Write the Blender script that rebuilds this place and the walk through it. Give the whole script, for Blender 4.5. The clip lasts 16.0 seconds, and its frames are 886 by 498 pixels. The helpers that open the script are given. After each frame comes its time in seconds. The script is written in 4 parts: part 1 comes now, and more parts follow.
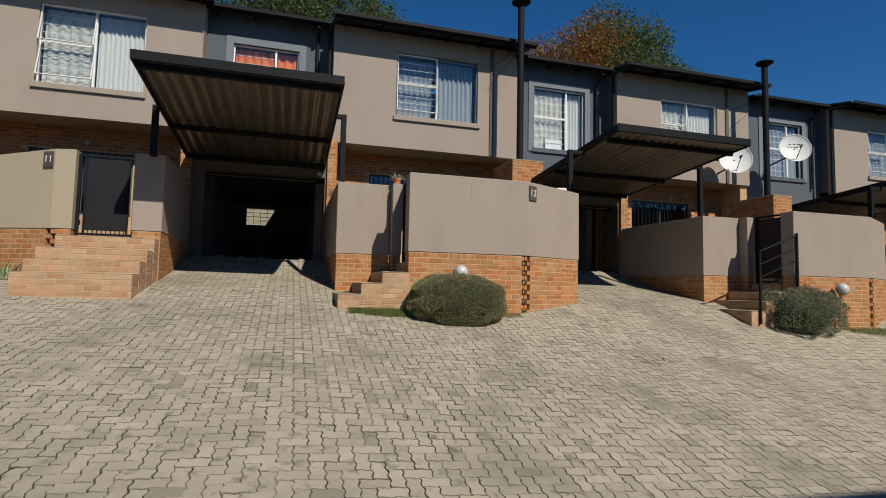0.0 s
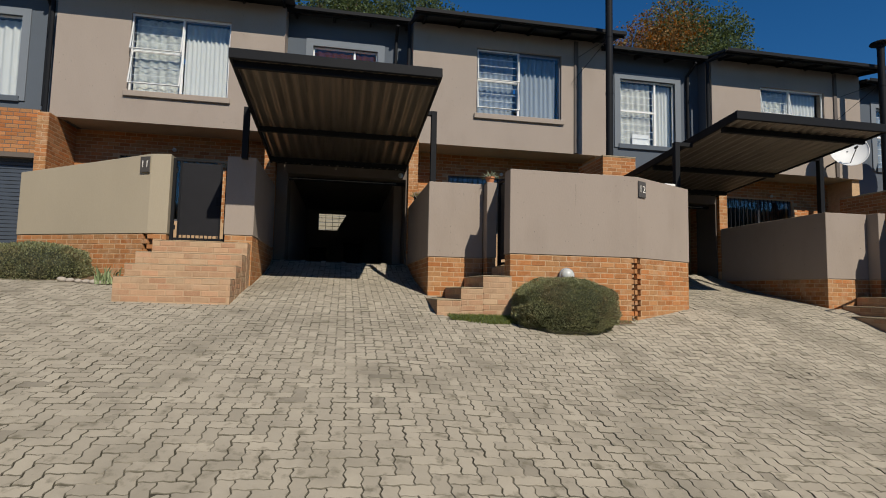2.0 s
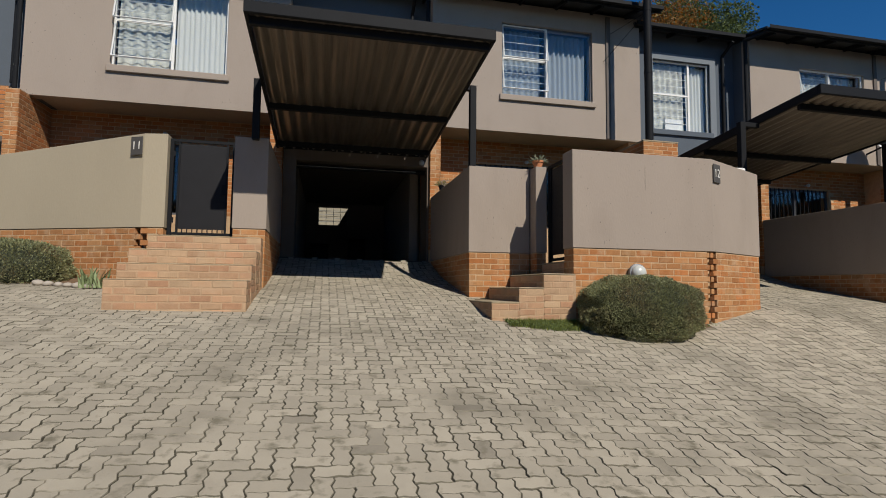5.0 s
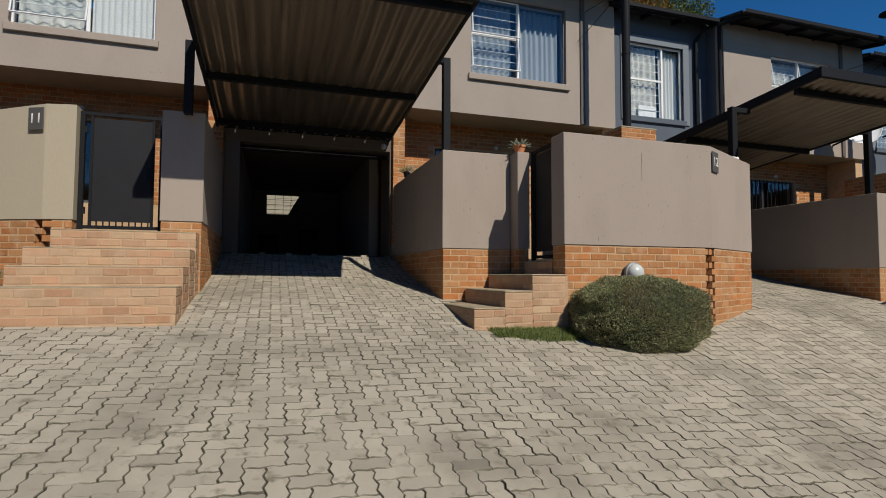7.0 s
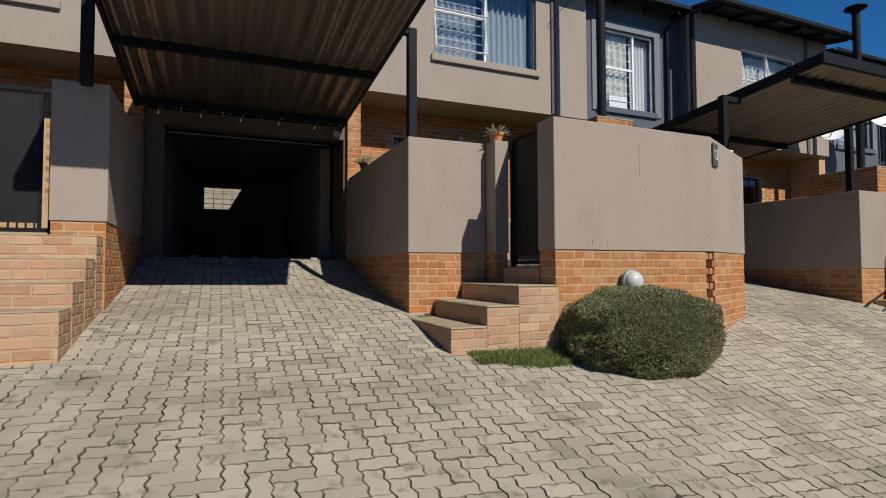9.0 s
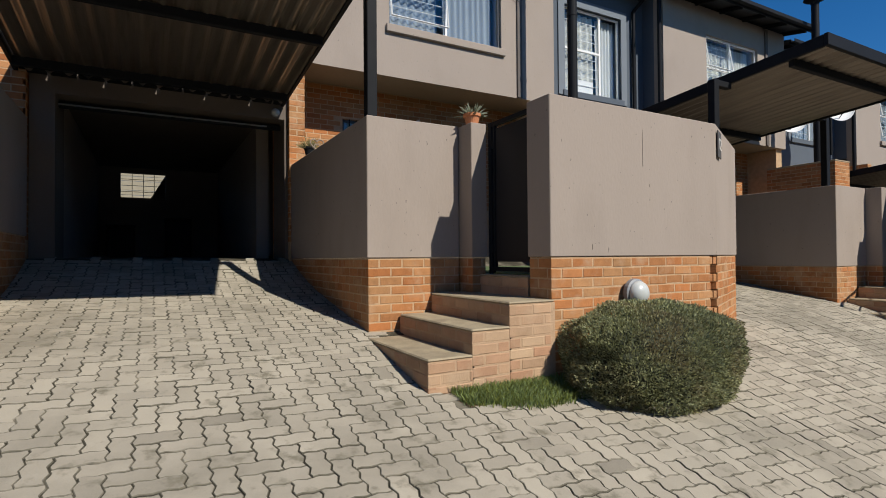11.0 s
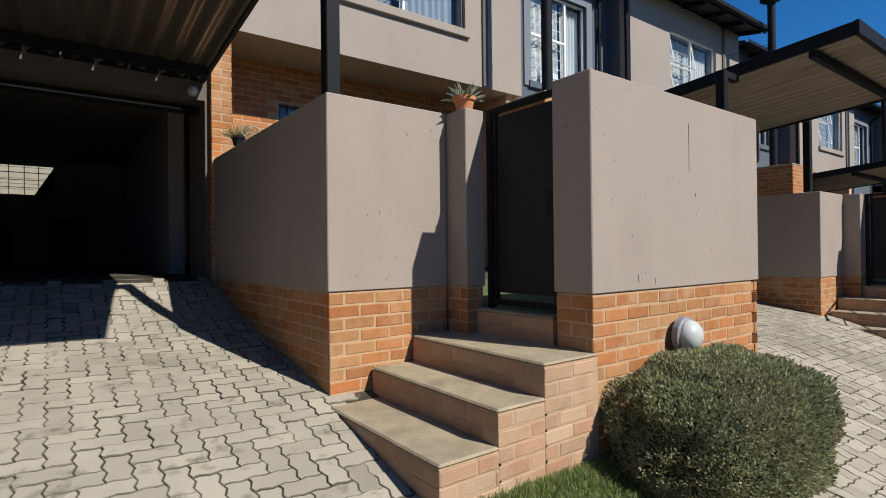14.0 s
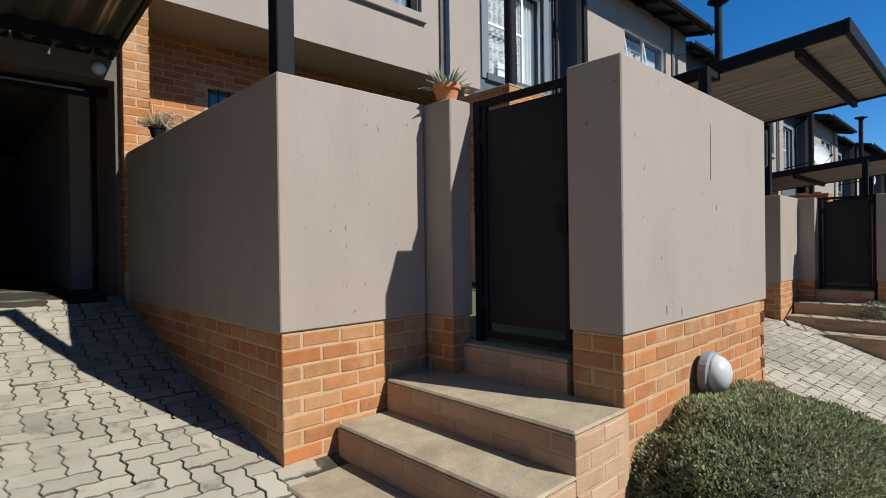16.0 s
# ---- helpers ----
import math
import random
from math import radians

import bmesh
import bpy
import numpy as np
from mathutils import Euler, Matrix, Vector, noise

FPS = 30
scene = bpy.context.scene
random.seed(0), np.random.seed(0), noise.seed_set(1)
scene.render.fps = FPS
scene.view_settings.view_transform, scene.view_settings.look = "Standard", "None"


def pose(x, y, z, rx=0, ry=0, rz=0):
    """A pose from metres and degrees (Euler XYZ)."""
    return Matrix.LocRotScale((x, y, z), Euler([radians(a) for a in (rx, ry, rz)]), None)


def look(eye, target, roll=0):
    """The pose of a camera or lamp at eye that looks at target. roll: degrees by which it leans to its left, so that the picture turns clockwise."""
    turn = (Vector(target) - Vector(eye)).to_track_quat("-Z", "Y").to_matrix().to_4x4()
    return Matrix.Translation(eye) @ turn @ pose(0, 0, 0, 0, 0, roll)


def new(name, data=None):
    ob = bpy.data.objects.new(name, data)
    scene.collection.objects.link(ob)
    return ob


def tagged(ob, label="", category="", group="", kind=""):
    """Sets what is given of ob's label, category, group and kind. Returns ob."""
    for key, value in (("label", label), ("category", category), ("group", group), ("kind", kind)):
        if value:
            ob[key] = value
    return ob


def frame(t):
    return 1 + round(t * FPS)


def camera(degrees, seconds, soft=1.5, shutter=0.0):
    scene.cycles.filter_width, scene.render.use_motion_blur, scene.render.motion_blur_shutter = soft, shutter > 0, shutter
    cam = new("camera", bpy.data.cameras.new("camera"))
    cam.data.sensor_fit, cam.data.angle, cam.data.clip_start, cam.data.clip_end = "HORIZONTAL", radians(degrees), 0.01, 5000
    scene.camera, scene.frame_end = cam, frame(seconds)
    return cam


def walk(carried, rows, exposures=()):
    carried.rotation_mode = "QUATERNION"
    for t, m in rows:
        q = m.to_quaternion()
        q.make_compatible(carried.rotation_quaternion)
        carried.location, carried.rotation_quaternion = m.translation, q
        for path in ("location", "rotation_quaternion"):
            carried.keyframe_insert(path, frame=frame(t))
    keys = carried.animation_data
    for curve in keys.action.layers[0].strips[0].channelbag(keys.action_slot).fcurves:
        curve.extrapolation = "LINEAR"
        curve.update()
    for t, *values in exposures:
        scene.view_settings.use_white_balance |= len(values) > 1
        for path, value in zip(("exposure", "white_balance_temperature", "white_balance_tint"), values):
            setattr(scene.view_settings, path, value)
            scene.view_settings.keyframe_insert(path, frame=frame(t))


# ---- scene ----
cam = camera(79.9, 16.0, soft=1.0)
METRES, EYE, TILT, LEAN, TURN = 8.0, 1.5, 0.0, 0.0, -16.1
ROWS = [
    (0.0, 0.0, 0.0, 0.0, -0.09, 4.12, -1.21),
    (0.5, -0.0225, 0.0192, -0.0027, 1.68, 4.21, -1.22),
    (1.0, -0.0482, 0.035, -0.0043, 3.62, 4.32, -1.2),
    (1.5, -0.0778, 0.052, -0.0037, 5.04, 4.43, -1.18),
    (2.0, -0.1036, 0.0677, -0.0031, 5.38, 4.59, -1.16),
    (2.5, -0.1282, 0.0926, -0.0051, 5.48, 4.75, -1.08),
    (3.0, -0.147, 0.1135, -0.006, 5.55, 4.85, -0.98),
    (3.5, -0.1748, 0.1365, -0.0038, 5.44, 4.9, -0.89),
    (6.0, -0.257, 0.269, 0.0132, 0.8, 3.51, -0.4),
    (6.5, -0.2648, 0.3035, 0.0203, -0.67, 3.21, -0.29),
    (7.0, -0.2728, 0.3328, 0.0264, -1.73, 2.93, -0.2),
    (7.5, -0.2833, 0.3662, 0.033, -3.25, 2.87, -0.1),
    (8.0, -0.287, 0.3979, 0.0359, -4.61, 2.54, -0.02),
    (8.5, -0.2856, 0.4339, 0.0443, -5.75, 2.4, 0.09),
    (9.0, -0.2884, 0.4654, 0.0485, -6.89, 2.25, 0.19),
    (11.5, -0.3013, 0.6303, 0.08, -14.36, 0.66, 0.47),
    (12.0, -0.3036, 0.6581, 0.0851, -15.61, 0.68, 0.51),
    (12.5, -0.3062, 0.6873, 0.0893, -16.78, 0.7, 0.56),
    (13.0, -0.3101, 0.7176, 0.0938, -17.66, 0.64, 0.59),
    (13.5, -0.3142, 0.7456, 0.1006, -18.93, 0.49, 0.59),
    (14.0, -0.311, 0.7725, 0.1056, -20.48, 0.33, 0.64),
    (14.5, -0.3095, 0.8023, 0.1148, -22.06, 0.29, 0.69),
    (15.0, -0.3108, 0.8301, 0.121, -23.35, 0.27, 0.7),
    (15.5, -0.3123, 0.8512, 0.1257, -25.21, 0.1, 0.74),
    (16.0, -0.3087, 0.8705, 0.1279, -27.29, -0.39, 0.81),
]
walk(cam, [(t, pose(0, 0, EYE, TILT, LEAN, TURN) @ pose(METRES * x, METRES * y, METRES * z, 90 + pitch, roll, yaw)) for t, x, y, z, yaw, pitch, roll in ROWS],
     [(0.0, -0.08, 6650, 10), (7.0, -0.10, 6450, 10), (9.0, 0.03, 6380, 10), (11.5, 0.17, 6280, 10), (13.0, 0.25, 6200, 10), (16.0, 0.43, 5950, 9)])

# ---------------------------------------------------------------- world, sun
SUN_AZ_X, SUN_AZ_Y, SUN_Z = 0.32, -1.0, 0.92
elev = math.atan2(SUN_Z, math.hypot(SUN_AZ_X, SUN_AZ_Y))
world = bpy.data.worlds.new("sky")
scene.world = world
world.use_nodes = True
wn = world.node_tree
sky = wn.nodes.new("ShaderNodeTexSky")
sky.sky_type = "NISHITA"
sky.sun_disc = False
sky.sun_elevation = elev
sky.sun_rotation = math.atan2(SUN_AZ_X, SUN_AZ_Y)
sky.altitude = 1500
sky.air_density = 1.0
sky.dust_density = 0.0
sky.ozone_density = 6.0
wn.nodes["Background"].inputs[1].default_value = 0.088
clear = wn.nodes.new("ShaderNodeHueSaturation")
clear.inputs["Saturation"].default_value = 1.24
wn.links.new(sky.outputs[0], clear.inputs["Color"])
wn.links.new(clear.outputs[0], wn.nodes["Background"].inputs[0])
sun_data = bpy.data.lights.new("sun", "SUN")
sun_data.energy = 5.0
sun_data.angle = radians(0.5)
sun_data.color = (1.0, 0.93, 0.82)
sun = new("sun", sun_data)
sun.matrix_world = look((SUN_AZ_X * 30, SUN_AZ_Y * 30, SUN_Z * 30), (0, 0, 0))

# ---------------------------------------------------------------- materials


def material(name, color, rough=0.8, metal=0.0, vary=0.12, scale=6.0, fine=60.0, bump=0.15, spec=0.4,
             island=0.0, obj_random=0.0, stain=None, stain_amount=0.0, stain_scale=1.2, stretch=(1, 1, 1), hue=0.0, outlier=0.0, pits=0.0, moss=0.0):
    """A node material: base colour varied at two scales, with bump; optional stains and per-piece change."""
    m = bpy.data.materials.new(name)
    m.use_nodes = True
    nt = m.node_tree
    b = nt.nodes["Principled BSDF"]
    b.inputs["Roughness"].default_value = rough
    b.inputs["Metallic"].default_value = metal
    b.inputs["Specular IOR Level"].default_value = spec
    co = nt.nodes.new("ShaderNodeNewGeometry")
    mp = nt.nodes.new("ShaderNodeMapping")
    mp.inputs["Scale"].default_value = stretch
    nt.links.new(co.outputs["Position"], mp.inputs["Vector"])

    def noise_node(s, detail=4.0):
        n = nt.nodes.new("ShaderNodeTexNoise")
        n.inputs["Scale"].default_value = s
        n.inputs["Detail"].default_value = detail
        n.inputs["Roughness"].default_value = 0.6
        nt.links.new(mp.outputs[0], n.inputs["Vector"])
        return n

    def math_node(op, a, c):
        n = nt.nodes.new("ShaderNodeMath")
        n.operation = op
        for i, v in enumerate((a, c)):
            if isinstance(v, (int, float)):
                n.inputs[i].default_value = v
            else:
                nt.links.new(v, n.inputs[i])
        return n.outputs[0]

    big, small = noise_node(scale), noise_node(fine, 3.0)
    value = math_node("ADD", math_node("MULTIPLY", math_node("SUBTRACT", big.outputs[0], 0.5), vary * 2.6),
                      math_node("MULTIPLY", math_node("SUBTRACT", small.outputs[0], 0.5), vary * 1.6))
    value = math_node("ADD", value, 1.0)
    hue_in = None
    if obj_random:
        info = nt.nodes.new("ShaderNodeObjectInfo")
        r = math_node("SUBTRACT", info.outputs["Random"], 0.5)
        value = math_node("ADD", value, math_node("MULTIPLY", r, obj_random * 2))
        hue_in = info.outputs["Random"]
    if island:
        r = math_node("SUBTRACT", co.outputs["Random Per Island"], 0.5)
        value = math_node("ADD", value, math_node("MULTIPLY", r, island * 2))
        hue_in = co.outputs["Random Per Island"]
    if outlier and hue_in:
        odd = math_node("GREATER_THAN", math_node("FRACT", math_node("MULTIPLY", hue_in, 13.7), 0), 0.968)
        value = math_node("SUBTRACT", value, math_node("MULTIPLY", odd, outlier))
    hsv = nt.nodes.new("ShaderNodeHueSaturation")
    hsv.inputs["Color"].default_value = (*color, 1)
    nt.links.new(value, hsv.inputs["Value"])
    if hue and hue_in:
        wob = math_node("FRACT", math_node("MULTIPLY", hue_in, 7.31), 0)
        nt.links.new(math_node("ADD", math_node("MULTIPLY", math_node("SUBTRACT", wob, 0.5), hue), 0.5), hsv.inputs["Hue"])
        nt.links.new(math_node("ADD", math_node("MULTIPLY", wob, -hue * 8), 1.0 + hue * 4), hsv.inputs["Saturation"])
    out = hsv.outputs[0]
    if stain:
        st = noise_node(stain_scale, 6.0)
        ramp = nt.nodes.new("ShaderNodeValToRGB")
        ramp.color_ramp.elements[0].position, ramp.color_ramp.elements[1].position = 0.50, 0.72
        nt.links.new(st.outputs[0], ramp.inputs[0])
        mix = nt.nodes.new("ShaderNodeMix")
        mix.data_type = "RGBA"
        nt.links.new(math_node("MULTIPLY", ramp.outputs[0], stain_amount), mix.inputs[0])
        nt.links.new(out, mix.inputs[6])
        mix.inputs[7].default_value = (*stain, 1)
        out = mix.outputs[2]
    if moss:
        mn = noise_node(7.0, 8.0)
        mr = nt.nodes.new("ShaderNodeValToRGB")
        mr.color_ramp.elements[0].position, mr.color_ramp.elements[1].position = 0.56, 0.70
        nt.links.new(mn.outputs[0], mr.inputs[0])
        mix = nt.nodes.new("ShaderNodeMix")
        mix.data_type = "RGBA"
        nt.links.new(math_node("MULTIPLY", mr.outputs[0], moss), mix.inputs[0])
        nt.links.new(out, mix.inputs[6])
        mix.inputs[7].default_value = (0.15, 0.135, 0.095, 1)
        out = mix.outputs[2]
    if pits:
        pn = noise_node(34.0, 2.0)
        pr = nt.nodes.new("ShaderNodeValToRGB")
        pr.color_ramp.elements[0].position, pr.color_ramp.elements[1].position = 0.72, 0.745
        nt.links.new(pn.outputs[0], pr.inputs[0])
        mix = nt.nodes.new("ShaderNodeMix")
        mix.data_type = "RGBA"
        nt.links.new(math_node("MULTIPLY", pr.outputs[0], pits), mix.inputs[0])
        nt.links.new(out, mix.inputs[6])
        mix.inputs[7].default_value = (0.12, 0.10, 0.085, 1)
        out = mix.outputs[2]
    nt.links.new(out, b.inputs["Base Color"])
    if bump:
        bp = nt.nodes.new("ShaderNodeBump")
        bp.inputs["Strength"].default_value = bump
        bp.inputs["Distance"].default_value = 0.01
        nt.links.new(math_node("ADD", small.outputs[0], math_node("MULTIPLY", big.outputs[0], 0.7)), bp.inputs["Height"])
        nt.links.new(bp.outputs[0], b.inputs["Normal"])
    return m


def glass_material(name, tint=(0.93, 0.955, 0.965)):
    m = bpy.data.materials.new(name)
    m.use_nodes = True
    nt = m.node_tree
    for n in list(nt.nodes):
        if n.type != "OUTPUT_MATERIAL":
            nt.nodes.remove(n)
    tr, gl, mix = (nt.nodes.new("ShaderNode" + k) for k in ("BsdfTransparent", "BsdfGlossy", "MixShader"))
    tr.inputs[0].default_value = (*tint, 1)
    gl.inputs["Roughness"].default_value = 0.02
    mix.inputs[0].default_value = 0.06
    nt.links.new(tr.outputs[0], mix.inputs[1])
    nt.links.new(gl.outputs[0], mix.inputs[2])
    nt.links.new(mix.outputs[0], nt.nodes["Material Output"].inputs[0])
    return m


def leafy(m, share=0.4):
    """Lets light through the leaves of m."""
    nt = m.node_tree
    b = nt.nodes["Principled BSDF"]
    tr, mix = nt.nodes.new("ShaderNodeBsdfTranslucent"), nt.nodes.new("ShaderNodeMixShader")
    nt.links.new(b.inputs["Base Color"].links[0].from_socket, tr.inputs[0])
    mix.inputs[0].default_value = share
    nt.links.new(b.outputs[0], mix.inputs[1])
    nt.links.new(tr.outputs[0], mix.inputs[2])
    nt.links.new(mix.outputs[0], nt.nodes["Material Output"].inputs[0])


PLASTER = material("taupe_plaster", (0.312, 0.263, 0.221), 0.9, vary=0.05, scale=1.6, fine=45, bump=0.22, spec=0.2,
                   stain=(0.225, 0.185, 0.152), stain_amount=0.35, stain_scale=1.3, stretch=(1, 1, 0.45), pits=0.8)
PLASTER_OLIVE = material("pale_taupe_plaster", (0.37, 0.32, 0.235), 0.9, vary=0.05, scale=1.4, fine=45, bump=0.2, spec=0.2,
                         stain=(0.33, 0.28, 0.2), stain_amount=0.2, stain_scale=1.1, stretch=(1, 1, 0.45))
PLASTER_GREY = material("blue_grey_plaster", (0.09, 0.107, 0.128), 0.9, vary=0.06, scale=1.6, fine=45, bump=0.2, spec=0.2)
PLASTER_LIGHT = material("grey_plaster_surround", (0.165, 0.187, 0.21), 0.9, vary=0.06, scale=2.0, fine=45, bump=0.15, spec=0.2)
BRICK = material("orange_brick", (0.37, 0.172, 0.07), 0.9, vary=0.2, scale=14, fine=120, bump=0.4, spec=0.15,
                 obj_random=0.17, hue=0.016, stain=(0.42, 0.28, 0.17), stain_amount=0.75, stain_scale=5.0)
BRICK_J = material("orange_brick_joined", (0.365, 0.158, 0.062), 0.9, vary=0.16, scale=14, fine=120, bump=0.4, spec=0.15,
                   island=0.19, hue=0.014)
BRICK_PALE = material("washed_brick", (0.41, 0.262, 0.16), 0.9, vary=0.16, scale=9, fine=110, bump=0.4, spec=0.15,
                      obj_random=0.14, hue=0.02, stain=(0.44, 0.315, 0.205), stain_amount=0.95, stain_scale=3.5)
MORTAR = material("mortar", (0.45, 0.305, 0.18), 0.95, vary=0.22, scale=10, fine=150, bump=0.5, spec=0.1)
MORTAR_STEP = material("smeared_mortar", (0.42, 0.29, 0.183), 0.95, vary=0.18, scale=8, fine=130, bump=0.5, spec=0.1)
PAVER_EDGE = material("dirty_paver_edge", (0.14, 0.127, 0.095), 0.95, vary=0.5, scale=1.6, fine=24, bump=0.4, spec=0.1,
                      stain=(0.36, 0.325, 0.255), stain_amount=0.9, stain_scale=2.6)
PAVER = material("concrete_paver", (0.355, 0.317, 0.249), 0.92, vary=0.13, scale=3.0, fine=140, bump=0.45, spec=0.15,
                 obj_random=0.11, outlier=0.22, stain=(0.12, 0.108, 0.082), stain_amount=0.55, stain_scale=0.8, moss=0.85)
PAVER_J = material("concrete_paver_joined", (0.355, 0.317, 0.249), 0.92, vary=0.13, scale=3.0, fine=140, bump=0.45, spec=0.15,
                   island=0.11, outlier=0.22, stain=(0.12, 0.108, 0.082), stain_amount=0.55, stain_scale=0.8, moss=0.85)
JOINT = material("joint_sand", (0.05, 0.045, 0.032), 0.97, vary=0.3, scale=4, fine=90, bump=0.5, spec=0.1,
                 stain=(0.27, 0.24, 0.18), stain_amount=0.9, stain_scale=2.6)
TREAD = material("screed_tread", (0.33, 0.272, 0.18), 0.85, vary=0.3, scale=7, fine=70, bump=0.35, spec=0.25,
                 stain=(0.21, 0.165, 0.115), stain_amount=0.7, stain_scale=3.2)
STEEL = material("black_painted_steel", (0.012, 0.013, 0.015), 0.6, vary=0.15, scale=5, fine=80, bump=0.06, spec=0.1)
SHEET = material("steel_roof_sheet", (0.19, 0.162, 0.134), 0.38, metal=0.6, vary=0.16, scale=2.0, fine=40, bump=0.05, spec=0.4,
                 stain=(0.09, 0.074, 0.06), stain_amount=0.8, stain_scale=2.2, stretch=(6, 0.35, 1))
MESH = material("black_gate_sheet", (0.014, 0.014, 0.016), 0.6, vary=0.2, scale=4, fine=200, bump=0.15, spec=0.2)
ROOF = material("dark_roof_sheet", (0.03, 0.031, 0.034), 0.6, vary=0.15, scale=2, fine=50, bump=0.08)
GUTTER = material("black_gutter", (0.012, 0.013, 0.015), 0.6, vary=0.1, scale=4, fine=60, bump=0.04, spec=0.1)
FRAME_W = material("white_window_steel", (0.72, 0.72, 0.70), 0.45, vary=0.04, scale=6, fine=80, bump=0.04)
FRAME_D = material("bronze_window_frame", (0.075, 0.08, 0.09), 0.45, vary=0.1, scale=6, fine=80, bump=0.04)
CURTAIN = material("white_sheer_curtain", (0.56, 0.57, 0.55), 0.95, vary=0.05, scale=5, fine=90, bump=0.1, spec=0.1)
CURTAIN_B = material("pale_blue_curtain", (0.27, 0.31, 0.35), 0.95, vary=0.06, scale=5, fine=90, bump=0.1, spec=0.1)
CURTAIN_O = material("orange_curtain", (0.70, 0.20, 0.07), 0.95, vary=0.15, scale=7, fine=60, bump=0.1, spec=0.1)
LACE = material("patterned_lace_curtain", (0.55, 0.55, 0.50), 0.95, vary=0.30, scale=9, fine=50, bump=0.1, spec=0.1,
                stain=(0.28, 0.28, 0.27), stain_amount=0.8, stain_scale=7.0)
INTERIOR = material("indoor_paint", (0.30, 0.265, 0.23), 0.9, vary=0.05, scale=2, fine=40, bump=0.1)
# garage plaster with the shade under carport and ceiling put into its colour
GARAGE_SHADE = material("shade_darkened_garage_plaster", (0.12, 0.098, 0.08), 0.9, vary=0.12, scale=2, fine=40, bump=0.15)
GLASS = glass_material("window_glass")
ROLLER = material("blue_grey_roller_door", (0.055, 0.068, 0.088), 0.45, vary=0.08, scale=3, fine=60, bump=0.05)
LEAF = material("bush_leaves", (0.27, 0.285, 0.155), 0.9, vary=0.25, scale=2.5, fine=30, bump=0.0, island=0.6, hue=0.04, spec=0.06,
                stain=(0.28, 0.18, 0.11), stain_amount=0.7, stain_scale=2.6)
LEAF_SAGE = material("grey_bush_leaves", (0.21, 0.235, 0.15), 0.9, vary=0.25, scale=2.5, fine=30, bump=0.0, island=0.35, hue=0.05, spec=0.2)
LEAF_TREE = material("tree_leaves", (0.085, 0.115, 0.04), 0.7, vary=0.3, scale=0.6, fine=4, bump=0.0, island=0.4, hue=0.06, spec=0.3)
LEAF_RUST = material("rust_leaves", (0.24, 0.12, 0.03), 0.75, vary=0.3, scale=0.6, fine=4, bump=0.0, island=0.4, hue=0.06, spec=0.3)
GRASS = material("grass_blades", (0.20, 0.25, 0.085), 0.85, vary=0.3, scale=5, fine=40, bump=0.0, island=0.4, hue=0.06, spec=0.2)
for leaf_mat in (LEAF, LEAF_SAGE, LEAF_TREE, LEAF_RUST, GRASS):
    leafy(leaf_mat)
SOIL = material("dry_soil", (0.16, 0.105, 0.065), 0.97, vary=0.3, scale=5, fine=90, bump=0.7, spec=0.1)
WOOD = material("branch_bark", (0.09, 0.065, 0.045), 0.9, vary=0.3, scale=10, fine=80, bump=0.5, spec=0.1)
TERRACOTTA = material("terracotta", (0.50, 0.20, 0.09), 0.85, vary=0.1, scale=14, fine=90, bump=0.2)
SUCCULENT = material("succulent_leaves", (0.19, 0.21, 0.14), 0.6, vary=0.2, scale=12, fine=60, bump=0.05, island=0.25)
LAMP_GLASS = material("opal_lamp_glass", (0.48, 0.50, 0.48), 0.3, vary=0.03, scale=10, fine=60, bump=0.02, spec=0.5)
LAMP_BODY = material("grey_lamp_base", (0.22, 0.23, 0.24), 0.5, vary=0.1, scale=12, fine=60, bump=0.05)
DISH = material("dish_enamel", (0.62, 0.63, 0.62), 0.5, vary=0.05, scale=4, fine=60, bump=0.03)
PLATE = material("number_plate", (0.07, 0.065, 0.06), 0.6, vary=0.1, scale=12, fine=80, bump=0.05)
NUMERAL = material("pale_numerals", (0.62, 0.60, 0.55), 0.6, vary=0.05, scale=12, fine=80, bump=0.02)
STONE = material("garden_stone", (0.36, 0.32, 0.27), 0.9, vary=0.2, scale=8, fine=60, bump=0.4)
PVC = material("cream_pipe", (0.60, 0.50, 0.38), 0.5, vary=0.06, scale=6, fine=60, bump=0.03)

# ---------------------------------------------------------------- building helpers
O = Vector((0, 0, 0))


def thing(name, at=(0, 0, 0), label="", category="", group="", kind=""):
    ob = new(name)
    ob.empty_display_size = 0.1
    ob.location = Vector(at) + O
    return tagged(ob, label, category, group, kind)


def base_of(ob):
    p = Vector((0, 0, 0))
    while ob is not None:
        p += ob.location
        ob = ob.parent
    return p


def part(name, bm, mat, parent=None, label="", kind="", smooth=False):
    """Links a bmesh, built in the unit's own coordinates, as one mesh object under a thing or part."""
    me = bpy.data.meshes.new(name)
    bmesh.ops.recalc_face_normals(bm, faces=bm.faces)
    at = (base_of(parent) if parent is not None else O.copy())
    bmesh.ops.translate(bm, verts=bm.verts, vec=O - at)
    if smooth:
        for f in bm.faces:
            f.smooth = True
    bm.to_mesh(me)
    bm.free()
    me.materials.append(mat)
    ob = new(name, me)
    if parent is not None:
        ob.parent = parent
    else:
        ob.location = O
    return tagged(ob, label, kind=kind)


